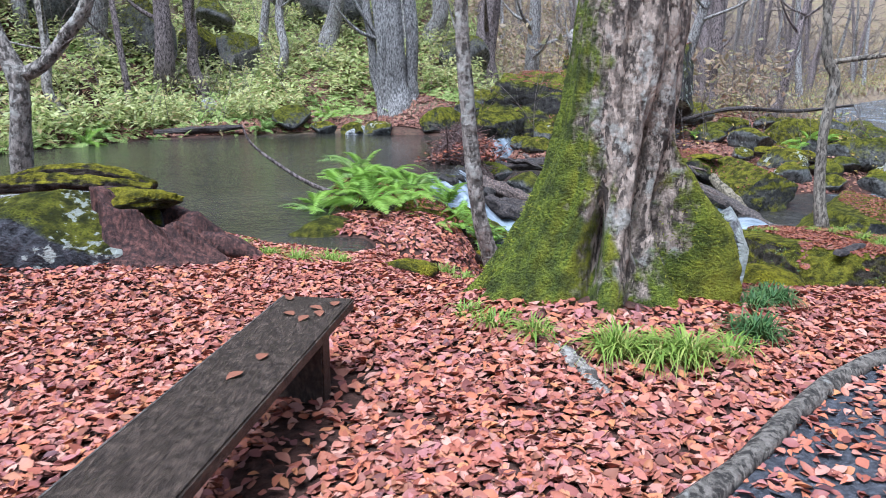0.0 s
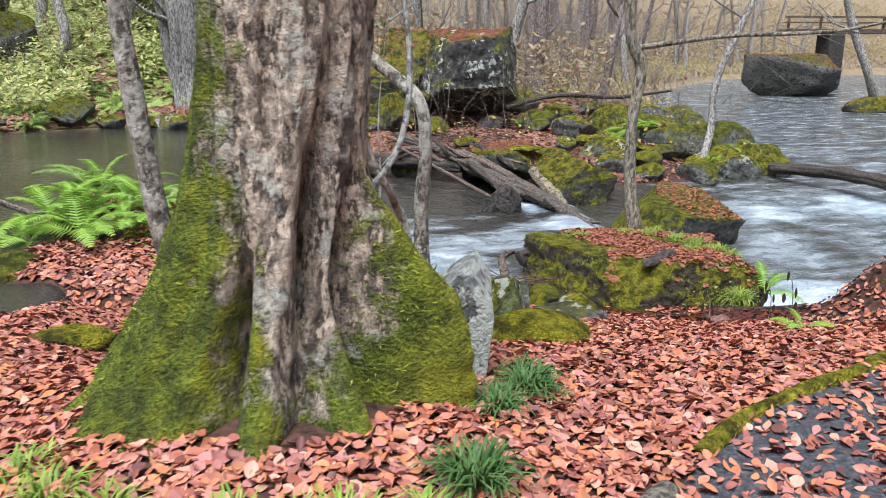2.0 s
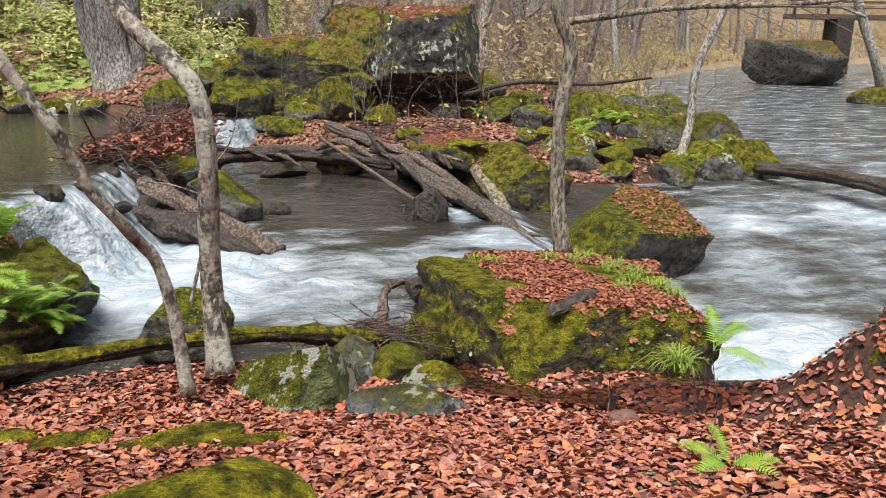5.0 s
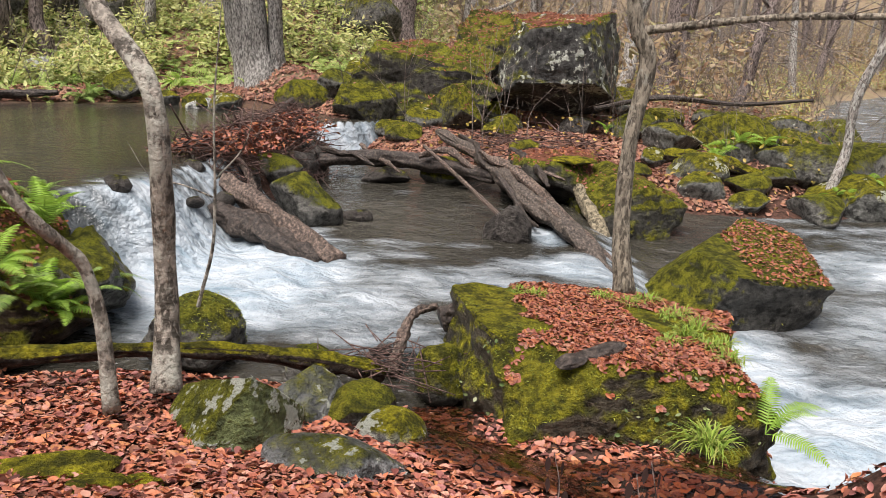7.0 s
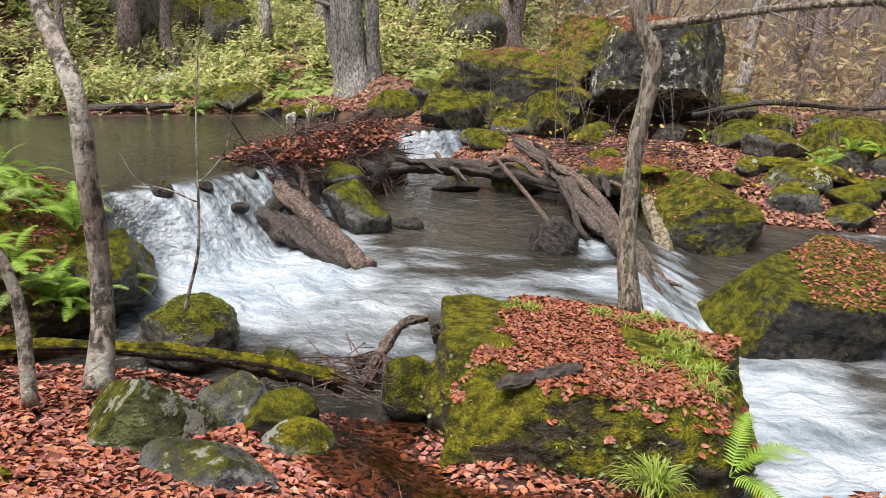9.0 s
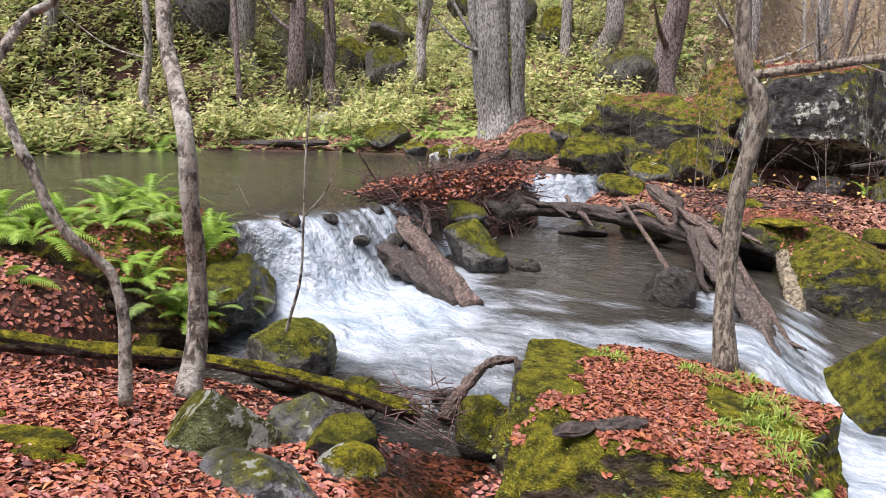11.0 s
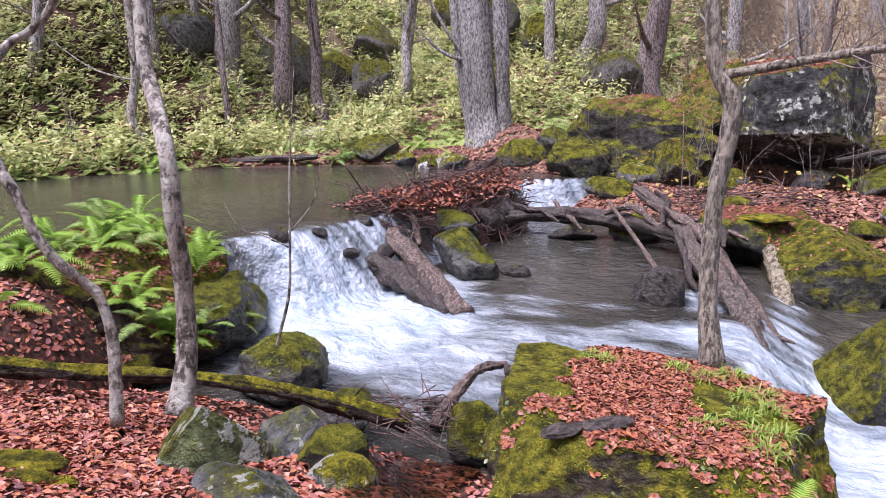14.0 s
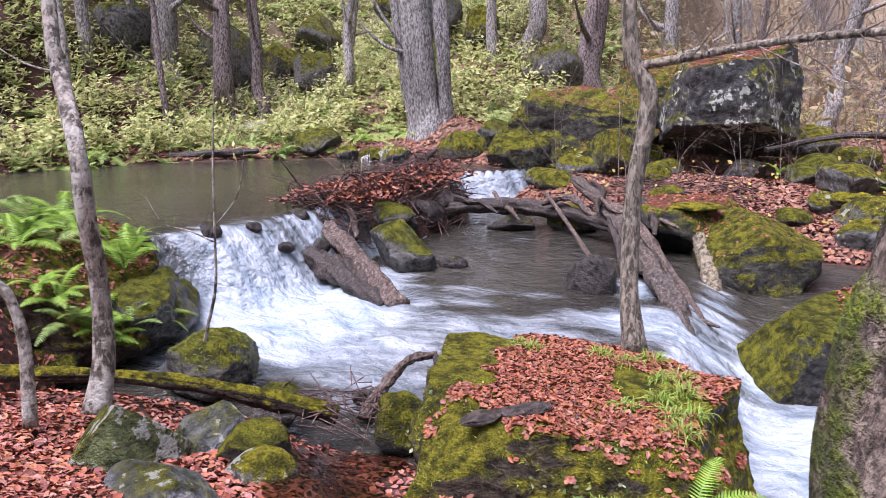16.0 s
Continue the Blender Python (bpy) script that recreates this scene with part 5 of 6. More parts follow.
tree("tree", "slim pale tree behind the old tree", [(1.2, 5.95, -0.1), (1.17, 5.93, 0.5), (1.27, 5.9, 0.9), (1.37, 5.9, 1.1), (1.44, 5.9, 1.4), (1.47, 5.9, 1.75), (1.5, 5.9, 3), (1.6, 6.0, 6)], [0.085, 0.055, 0.05, 0.048, 0.046, 0.045, 0.035, 0.01], bark_material("pale_slim_bark", (0.16, 0.14, 0.12), (0.42, 0.39, 0.34), 0, 0.7, 3), [([(1.27, 5.9, 0.55), (1.75, 6.3, 0.95), (1.9, 6.6, 1.5), (1.85, 6.8, 2.2)], [0.025, 0.022, 0.02, 0.012])], seed=5, n=50)
tree("tree", "pale forked tree at the pool's far side", [(-5.35, 9.7, -0.3), (-5.3, 9.55, 0.4), (-5.2, 9.5, 1.1), (-5.2, 9.5, 1.5), (-5.45, 9.5, 2.2), (-5.8, 9.6, 4), (-6, 9.8, 7)], [0.17, 0.13, 0.12, 0.12, 0.09, 0.07, 0.015], m_bark_grey, [([(-5.2, 9.5, 1.45), (-4.85, 9.5, 1.62), (-4.55, 9.5, 1.95), (-4.2, 9.5, 2.5), (-4.0, 9.6, 4.2)], [0.1, 0.09, 0.085, 0.075, 0.02])], seed=6, twigs=10, n=50)
tree("sapling", "thin bare sapling beside the round boulder", [(1.86, 10.25, -1.2), (1.95, 10.3, -0.75), (2.06, 10.35, -0.3), (2.1, 10.35, 0.2), (2.1, 10.4, 0.9), (2.2, 10.4, 1.8)], [0.02, 0.018, 0.015, 0.012, 0.009, 0.003], m_bark_grey, [([(2.08, 10.35, 0.15), (1.85, 10.3, 0.25), (1.6, 10.25, 0.32), (1.45, 10.2, 0.6)], [0.008, 0.007, 0.005, 0.002]), ([(2.1, 10.38, 0.3), (2.35, 10.4, 0.6), (2.45, 10.4, 1.0)], [0.008, 0.006, 0.002])], sides=6, seed=7, category="sapling")
tree("tree", "leaning mossy grey trunk close beside the path", [(7.02, 6.6, -0.35), (7.0, 6.5, 0.3), (6.96, 6.5, 0.74), (7.0, 6.5, 1.04), (7.05, 6.5, 1.4), (7.4, 6.5, 3.2), (7.6, 6.6, 6)], [0.26, 0.21, 0.19, 0.165, 0.14, 0.11, 0.02], m_bark_path, [([(7.3, 6.5, 2.6), (7.8, 6.7, 3.2), (8.6, 7, 3.9)], [0.06, 0.04, 0.01])], seed=8, n=50, twigs=5)


# ---- trees on the far side ----
def far_tree(x_, y_, r, lean, mat, label, seed, tall=11, double=False):
    """A bare tree on the far bank, with limbs and twigs above."""
    z = float(height(x_, y_)) - 0.6
    rr = np.random.RandomState(seed)
    top = np.array((x_ + lean[0], y_ + lean[1], z + tall))
    pts = [np.array((x_, y_, z))]
    for u in (0.07, 0.14, 0.25, 0.45, 0.7, 1.0):
        pts.append(np.array((x_, y_, z)) * (1 - u) + top * u + np.array((*rr.normal(scale=0.1, size=2), 0)))
    limbs = []
    for _ in range(5):
        u = rr.uniform(0.2, 0.75)
        p = pts[0] * (1 - u) + top * u
        d = np.array((*rr.normal(size=2), 0.5))
        d = d / np.linalg.norm(d) * rr.uniform(1.4, 3)
        limbs.append(([p, p + d * 0.5 + np.array((0, 0, 0.1)), p + d + np.array((0, 0, 0.7))], [r * 0.3, r * 0.2, 0.01]))
    t = tree("tree", label, pts, [r * 1.7, r * 1.15, r, r * 0.92, r * 0.75, r * 0.5, 0.02], mat, limbs, seed=seed, knot=0.1, twigs=7, group="trees on the far bank", n=30)
    if double:
        for k, (dx, dy, spread, w) in enumerate(((0.32, -0.1, 0.2, 1.05), (0.62, 0.02, 0.5, 0.8), (0.16, -0.2, 0.05, 0.7), (-0.2, 0.02, -0.35, 0.55))):
            q = [p + np.array((dx, dy, 0)) + np.array((spread, 0.1 * k, 0)) * i / 6 for i, p in enumerate(pts)]
            link_mesh("trunk", *tube(q, [r * w * c for c in (1.9, 1.25, 1, 0.9, 0.75, 0.45)] + [0.02], 14, 34, 0.2, seed + 3 + k), mat, t)
    return t


for x_, y_, r, lean, mat, label in ((-8.9, 25.0, 0.3, (0.1, 0), m_bark_dark, "stout brown tree on the ferny bank"), (-9.9, 20.0, 0.13, (-1.0, 0.5), m_bark_grey, "slim pale tree at the pool's edge"),
                                    (-13.1, 29, 0.25, (0, 0), m_bark_far, "grey tree on the ferny hillside"), (1.6, 30, 0.42, (0.3, 0), m_bark_dark, "stout dark tree behind the rocks"),
                                    (-0.5, 30, 0.3, (1.2, 0.4), m_bark_far, "leaning grey tree behind the rocks"), (-13.1, 17, 0.24, (0.2, 0), m_bark_far, "grey tree beyond the pool"), (-9.0, 22.6, 0.1, (-1.4, 0.4), m_bark_dark, "thin dark leaning tree"),
                                    (-10.9, 24.6, 0.42, (0.5, 0.3), m_bark_far, "broad grey tree on the far bank"), (-8.0, 25.8, 0.2, (-0.9, 0.2), m_bark_dark, "dark leaning tree with moss at its foot"), (-5.65, 27, 0.16, (0.6, 0), m_bark_far, "slim pale tree among ferns"),
                                    (-4.2, 28.5, 0.3, (1.4, 0), m_bark_far, "leaning grey tree on the slope"), (11.9, 36, 0.42, (0.2, 0.2), m_bark_dark, "stout dark tree in the bare wood"), (10.3, 30, 0.3, (0.3, 0), m_bark_dark, "dark tree behind the island rocks"),
                                    (8.2, 27.5, 0.2, (2.4, 0), m_bark_far, "leaning grey tree behind the big rock"), (11.5, 28, 0.17, (3.6, 0.5), m_bark_dark, "slanting dark tree on the island"), (26.0, 30.6, 0.2, (-4.2, 0), m_bark_far, "leaning tree on the islet in the river"),
                                    (3.6, 33, 0.3, (0.4, 0), m_bark_far, "grey tree behind the rocks"), (-2.6, 33, 0.26, (-0.5, 0), m_bark_far, "grey tree on the slope"), (6.4, 31.5, 0.22, (-1.0, 0), m_bark_far, "grey tree behind the big rock"), (10.6, 18.6, 0.09, (3.2, 1.0), m_bark_far, "thin slanting tree on the island rocks")):
    far_tree(x_, y_, r, lean, mat, label, int(abs(x_ * 13 + y_ * 7)))
far_tree(-1.55, 23.7, 0.24, (-1.2, 0.2), bark_material("silver_ridged_bark", (0.12, 0.11, 0.1), (0.36, 0.34, 0.31), 0, 0.2, 6), "silver-grey tree of several joined stems above the pool", 77, 11, True)


def wood_tree(seed, tall):
    """A bare forest tree at the origin, to be copied."""
    rr = np.random.RandomState(seed)
    r = rr.uniform(0.11, 0.2)
    bend = rr.normal(scale=0.5, size=(3, 2))
    pts = [np.array((0, 0, -0.3)), np.array((*bend[0] * 0.2, tall * 0.25)), np.array((*(bend[0] + bend[1] * 0.4), tall * 0.6)), np.array((*(bend[0] + bend[1]), tall))]
    root = empty("forest_tree", (0, 0, 0), "bare grey-brown forest tree with fine twigs", "tree", "bare trees of the wood")
    link_mesh("trunk", *tube(pts, [r * 1.4, r, r * 0.7, 0.03], 8, 14, 0.08, seed), (m_bark_far, m_bark_dark, m_bark_far)[seed % 3], root)
    c = curve_points(pts, 30)
    limbs, twigs = [], []
    for _ in range(16):
        i = rr.randint(5, 29)
        d = np.array((*rr.normal(size=2), rr.uniform(0.2, 1.0)))
        d = d / np.linalg.norm(d) * rr.uniform(0.9, 2.6)
        lp = [c[i], c[i] + d * 0.5 + rr.normal(scale=0.1, size=3), c[i] + d + rr.normal(scale=0.2, size=3)]
        limbs.append(tube(lp, [0.035, 0.022, 0.008], 5, 7))
        lc = curve_points(lp, 12)
        for _ in range(9):
            q = lc[rr.randint(2, 12)]
            e = d / np.linalg.norm(d) + rr.normal(scale=0.7, size=3)
            e = e * rr.uniform(0.25, 0.6)
            twigs.append(tube([q, q + e * 0.5 + rr.normal(scale=0.05, size=3), q + e], [0.009, 0.006, 0.003], 3, 4))
    crown = link_mesh("crown", *joined(limbs), m_twig, root)
    link_mesh("twig", *joined(twigs), m_twig, crown)["kind"] = "stuff"
    return root


rng = np.random.RandomState(31)
kinds = [wood_tree(s, rng.uniform(8, 13)) for s in range(6)]
spots = []
while len(spots) < 230:
    u = rng.rand()
    if u < 0.5:
        x_, y_ = rng.uniform(4, 62), rng.uniform(27, 85)
    elif u < 0.6:
        x_, y_ = rng.uniform(-34, 6), rng.uniform(23, 60)
    elif u < 0.8:
        x_, y_ = rng.uniform(-40, -11), rng.uniform(-10, 30)
    else:
        x_, y_ = rng.uniform(-40, 60), rng.uniform(-50, -7)
    d = y_ - float(np.interp(x_, FAR_X, FAR_Y))
    if (y_ > 0 and x_ > -8 and d < 2.5) or (-11 < x_ < -2 and y_ < 26) or (x_ > 0 and y_ > 0 and y_ < 26) or (-3 < x_ < 14 and 20 < y_ < 46 and rng.rand() < 0.75):
        continue
    spots.append((x_, y_))
for i, (x_, y_) in enumerate(spots):
    m = pose(x_, y_, float(height(x_, y_)), rng.normal(scale=5), rng.normal(scale=5), rng.uniform(0, 360))
    if i < 6:
        kinds[i].matrix_basis = m
    else:
        copy_thing(kinds[i % 6], m)

# bare brush along the far banks
pieces = []
for _ in range(900):
    x_ = rng.uniform(-12, 26)
    y_ = float(np.interp(x_, FAR_X, FAR_Y)) + rng.uniform(1.0, 16) ** 1.0
    z = float(height(x_, y_))
    p = np.array((x_, y_, z))
    ln = rng.uniform(0.6, 2.4)
    d = np.array((*rng.normal(scale=0.4, size=2), 1.0)) * ln
    r = rng.uniform(0.005, 0.014)
    mid = p + d * 0.5 + rng.normal(scale=0.12, size=3)
    pieces.append(tube([p, mid, p + d], [r, r * 0.7, 0.003], 4, 6))
    for _ in range(2):
        e = d / ln + rng.normal(scale=0.7, size=3)
        pieces.append(tube([mid, mid + e * ln * 0.25, mid + e * ln * 0.45], [r * 0.6, r * 0.4, 0.002], 3, 4))
for _ in range(1400):
    x_ = rng.uniform(4, 48)
    y_ = float(np.interp(x_, FAR_X, FAR_Y)) + rng.uniform(10, 42)
    p = np.array((x_, y_, float(height(x_, y_))))
    ln = rng.uniform(1.5, 5.5)
    d = np.array((*rng.normal(scale=0.35, size=2), 1.0)) * ln
    r = rng.uniform(0.007, 0.022)
    mid = p + d * 0.5 + rng.normal(scale=0.2, size=3)
    pieces.append(tube([p, mid, p + d], [r, r * 0.7, 0.005], 4, 6))
    for _ in range(4):
        q = mid + (d * rng.uniform(-0.2, 0.4))
        e = (d / ln + rng.normal(scale=0.8, size=3)) * ln
        pieces.append(tube([q, q + e * 0.12, q + e * 0.28], [r * 0.5, r * 0.35, 0.003], 3, 4))
v, f = joined(pieces)
tagged(link_mesh("brush", v, f, m_twig), "bare grey-brown brush and saplings along the banks", "brush", kind="stuff")

# ---- the footbridge far upstream ----
bridge = empty("footbridge", (34, 52, 3.4), "grey wooden footbridge over the river far upstream", "bridge")
for z, hgt in ((4.35, 0.14), (3.95, 0.1), (3.45, 0.3)):
    beam("rail" if hgt < 0.2 else "deck", (35, 51.2, z), (58, 50, z), 0.15 if hgt < 0.2 else 1.6, hgt, m_drift, bridge)
for i in range(10):
    x_ = 35.5 + i * 2.4
    beam("post", (x_ - 0.07, 51.5 - i * 0.16, 4.35), (x_ + 0.07, 51.5 - i * 0.16, 4.35), 0.14, 1.0, m_drift, bridge)
for x_ in (38.5, 54.5):
    beam("pier", (x_ - 0.6, 50.9, 3.2), (x_ + 0.6, 50.9, 3.2), 1.4, 3.6, m_rock_wet, bridge, "dark stone pier")

# ---- undergrowth on the far bank ----
m_hill_fern = leaf_material("hillside_fern_green", [(0.3, 0.42, 0.1), (0.42, 0.52, 0.14), (0.2, 0.3, 0.07), (0.52, 0.55, 0.22)], 0.5, 0.35)
tmpl = frond_mesh(1.0, 8, 0.42, 0.17, 4)
rng = np.random.RandomState(17)
k = 5200
x_ = np.concatenate([rng.uniform(-15, 1.5, k), rng.uniform(-30, -9, 900)])
y_ = np.interp(x_, FAR_X, FAR_Y) + np.concatenate([0.4 + 20 * rng.rand(k) ** 1.2, rng.uniform(0.3, 9, 900)])
keep = np.ones(len(x_), bool)
keep &= ~((x_ > -8.5) & (y_ < np.interp(x_, FAR_X, FAR_Y) + 1.3) & (rng.rand(len(x_)) < 0.8)) & ~((x_ > -3.5) & (y_ < 25) & (rng.rand(len(x_)) < 0.75)) & (waves(x_, y_, 0.8) > -0.75 + 0.3 * rng.rand(len(x_)))
x_, y_ = x_[keep], y_[keep]
foot = np.stack([x_, y_, height(x_, y_)], 1)
rep = np.repeat(foot, 4, 0) + rng.normal(scale=0.04, size=(len(foot) * 4, 3))
a_ = rng.rand(len(rep)) * 6.283
strew("hillside_ferns", rep, np.tile(np.array((0.05, -0.3, 0.95)), (len(rep), 1)), rng.uniform(0.3, 0.65, len(rep)) * (1 + 0.02 * np.clip(rep[:, 1] - 22, 0, 30)), m_hill_fern, tmpl, 0.0, 0.25, 5, "dense green ferns covering the far hillside", "ferns", 0.0)
SLIP = (np.array([(0, 0, 0), (0.45, 0.19, 0.03), (1, 0, -0.1), (0.45, -0.19, 0.03)]), [(0, 2, 1), (0, 3, 2)])


def leafy_stems(x, y, leaves, low, tall, size, wild):
    """Whorls of slim leaves on many low stems: places, normals, lengths and directions."""
    n = len(x)
    lift = rng.uniform(low, tall, n)
    a = rng.rand(n, leaves) * 6.283
    out = np.stack([np.cos(a), np.sin(a), rng.normal(0.05, wild, (n, leaves))], -1).reshape(-1, 3)
    at = np.repeat(np.stack([x, y, height(x, y) + lift], 1), leaves, 0) + out * 0.05 + np.array((0, 0, 1)) * (rng.rand(n * leaves, 1) - 0.7) * np.repeat(lift, leaves)[:, None] * 0.7
    up = np.tile(np.array((0.08, -0.35, 0.93)), (n * leaves, 1))
    return at, up, rng.uniform(0.6, 1.2, n * leaves) * size, out


k = 42000
x_ = rng.uniform(-28, 3.0, k)
y_ = np.interp(x_, FAR_X, FAR_Y) + 0.4 + 36 * rng.rand(k) ** 1.1
keep = (waves(x_, y_ + 5, 1.7) > -0.6 + 0.5 * rng.rand(k)) & (waves(x_ + 2, y_, 0.9) > -0.85 + 0.4 * rng.rand(k))
keep &= ~((x_ > -9) & (y_ < np.interp(x_, FAR_X, FAR_Y) + 1.0 + 0.12 * (x_ + 9) + 0.5 * waves(x_, y_, 1)) & (rng.rand(k) < 0.94)) & ~((x_ > -4.5) & (y_ < 25.8) & (rng.rand(k) < 0.93))
at, up, ln, out = leafy_stems(x_[keep], y_[keep], 8, 0.1, 0.8, 0.2, 0.4)
strew("hillside_undergrowth", at, up, ln, m_shrub, SLIP, 0.0, 0.35, 6, "pale green broad-leaved undergrowth on the hillside", "undergrowth", 0.6, out)
k = 6000
x_ = rng.uniform(3, 46, k)
y_ = np.interp(x_, FAR_X, FAR_Y) + 1.5 + 34 * rng.rand(k) ** 1.2
keep = (waves(x_, y_, 0.5) > -0.35) & ((x_ > 14) | (y_ > 27))
at, up, ln, out = leafy_stems(x_[keep], y_[keep], 9, 0.1, 0.8, 0.2, 0.4)
strew("island_undergrowth", at, up, ln, leaf_material("autumn_undergrowth", [(0.3, 0.36, 0.12), (0.5, 0.46, 0.16), (0.42, 0.28, 0.12), (0.5, 0.36, 0.2), (0.36, 0.22, 0.13)], 0.5, 0.35), SLIP, 0.0, 0.6, 7, "sparse yellow-green undergrowth in the bare wood", "undergrowth", 0.6, out)
k = 14000
x_ = rng.uniform(-2, 130, k)
y_ = np.interp(x_, FAR_X, FAR_Y) + 8 + 60 * rng.rand(k)
keep = waves(x_, y_, 0.35) > -0.5
at, up, ln, out = leafy_stems(x_[keep], y_[keep], 10, 0.2, 2.6, 0.34, 0.6)
strew("far_brush_leaves", at, up, ln, leaf_material("far_autumn_brush", [(0.34, 0.24, 0.14), (0.46, 0.34, 0.2), (0.28, 0.26, 0.12), (0.4, 0.38, 0.18), (0.3, 0.17, 0.11), (0.52, 0.42, 0.28)], 0.6, 0.35), SLIP, 0.0, 0.8, 19, "withered tan and olive brush under the far trees", "brush", 0.6, out)
k = 500
x_ = rng.uniform(2, 13, k)
y_ = np.interp(x_, FAR_X, FAR_Y) + 0.6 + 7 * rng.rand(k)
strew("yellow_leaves", np.stack([x_, y_, height(x_, y_) + rng.uniform(0.0, 0.5, k)], 1), slope_normals(x_, y_), rng.uniform(0.07, 0.13, k), m_dry, lift=0.0, tilt=0.7, seed=8, label="yellowing leaves on the island's brush and rocks")

k = 16000
x_ = rng.uniform(15, 75, k)
y_ = np.interp(x_, FAR_X, FAR_Y) + 1.5 + 26 * rng.rand(k)
strew("dry_grass", np.stack([x_, y_, height(x_, y_)], 1), np.tile(np.array((0.0, -0.9, 0.45)), (k, 1)), rng.uniform(0.3, 0.65, k), leaf_material("dry_grass_straw", [(0.3, 0.23, 0.16), (0.38, 0.3, 0.21), (0.22, 0.15, 0.1), (0.33, 0.32, 0.18), (0.34, 0.22, 0.14)], 0.7, 0.2), SLIP, 0.0, 0.4, 21, "dry straw-coloured grass and brush on the far bank", "grass", 0.3, np.tile(np.array((0.0, 0.2, 1.0)), (k, 1)))
k = 14000
x_ = rng.uniform(-3, 15, k)
y_ = np.interp(x_, FAR_X, FAR_Y) + 4 + 16 * rng.rand(k)
strew("leaf_litter", np.stack([x_, y_, height(x_, y_) + 0.02], 1), slope_normals(x_, y_), rng.uniform(0.1, 0.2, k), m_leaf_far, seed=25, tilt=0.3, label="red-brown fallen leaves under the far trees")

m_withered = leaf_material("withered_leaf", [(0.03, 0.02, 0.018), (0.06, 0.035, 0.03)], 0.7)

# ---- ferns by the stream ----
rng = np.random.RandomState(5)
spots, nrm = on_rock("mound", 30, 4, 0.55)
for i, p in enumerate(spots):
    if p[0] < -1.9 and i % 2:
        continue
    fern(tuple(p), rng.uniform(0.42, 0.72), 7 + i % 3, i, m_fern if i % 3 == 0 else m_bright_fern, "arching green fern growing on the mossy mound")
for p, ln, sd, mt in (((0.0, 9.35, -0.75), 0.45, 71, m_fern), ((0.45, 10.1, -0.75), 0.5, 72, m_fern), ((-0.9, 9.2, -0.1), 0.75, 73, m_bright_fern), ((-0.5, 9.5, -0.1), 0.7, 74, m_bright_fern), ((-1.2, 9.6, -0.05), 0.8, 75, m_bright_fern), ((-0.1, 8.9, -0.35), 0.5, 76, m_bright_fern)):
    fern(p, ln, 9, sd, mt, "bright green fern at the pool's edge")
fern((6.42, 9.2, -1.12), 0.6, 4, 81, m_bright_fern, "light green fern with long fronds beside the boulder", (-40, 100))
fern((4.05, 8.1, -1.02), 0.25, 5, 82, m_bright_fern, "small bright green fern among wet leaves")
fern((4.9, 6.5, -0.5), 0.35, 5, 83, m_bright_fern, "small bright green fern on the leafy bank")
for p, s in (((10.9, 18.2, 0), 0.6), ((11.9, 19.4, 0), 0.7), ((9.0, 19.6, 0), 0.5), ((12.6, 22.4, 0), 0.7), ((7.2, 22.0, 0), 0.4), ((9.6, 20.0, 0.0), 0.8), ((10.2, 20.3, 0.0), 0.7), ((11.6, 18.9, -0.4), 0.7), ((12.6, 20.0, -0.2), 0.7)):
    fern((p[0], p[1], float(height(p[0], p[1])) + 0.25), s, 8, int(p[0] * 9), m_bright_fern, "broad green fern among the island rocks")
for i in range(26):
    x_ = rng.uniform(-12, -3.5)
    y_ = float(np.interp(x_, FAR_X, FAR_Y)) + rng.uniform(0.4, 3.5)
    fern((x_, y_, float(height(x_, y_))), rng.uniform(0.5, 0.9), 8, 100 + i, m_bright_fern if i % 3 == 0 else m_fern, "green fern on the far bank", group="ferns on the far bank")

# ---- grass ----
for x_, y_, ln, k in ((0.9, 3.72, 0.42, 190), (1.25, 3.66, 0.44, 190), (1.1, 3.7, 0.36, 120), (0.5, 3.95, 0.26, 80), (0.3, 4.1, 0.24, 70), (0.15, 4.3, 0.22, 60), (1.5, 3.75, 0.3, 70)):
    grass_clump((x_, y_, float(height(x_, y_)) + 0.02), ln, k, int(x_ * 50), "tuft of long yellow-green grass at the tree's foot")
m_dark_grass = leaf_material("dark_grass_green", [(0.05, 0.11, 0.03), (0.08, 0.15, 0.04), (0.11, 0.17, 0.05)], 0.5, 0.15)
for x_, y_, ln, k in ((1.72, 3.95, 0.34, 220), (1.95, 4.55, 0.25, 120), (2.15, 4.75, 0.3, 200), (2.2, 4.95, 0.25, 120)):
    grass_clump((x_, y_, float(height(x_, y_)) + 0.02), ln, k, int(x_ * 50), "tuft of dark green grass beside the mossy root", m_dark_grass)
for x_, y_, ln, k in ((-1.2, 6.1, 0.28, 90), (-1.0, 6.5, 0.3, 90), (-0.9, 6.25, 0.25, 60), (-1.5, 6.4, 0.25, 60), (0.0, 7.6, 0.3, 100), (0.2, 7.2, 0.28, 90), (-1.9, 6.9, 0.25, 70)):
    grass_clump((x_, y_, float(height(x_, y_)) + 0.02), ln, k, int(abs(x_) * 50) + 9, "tuft of pale green grass near the pool")
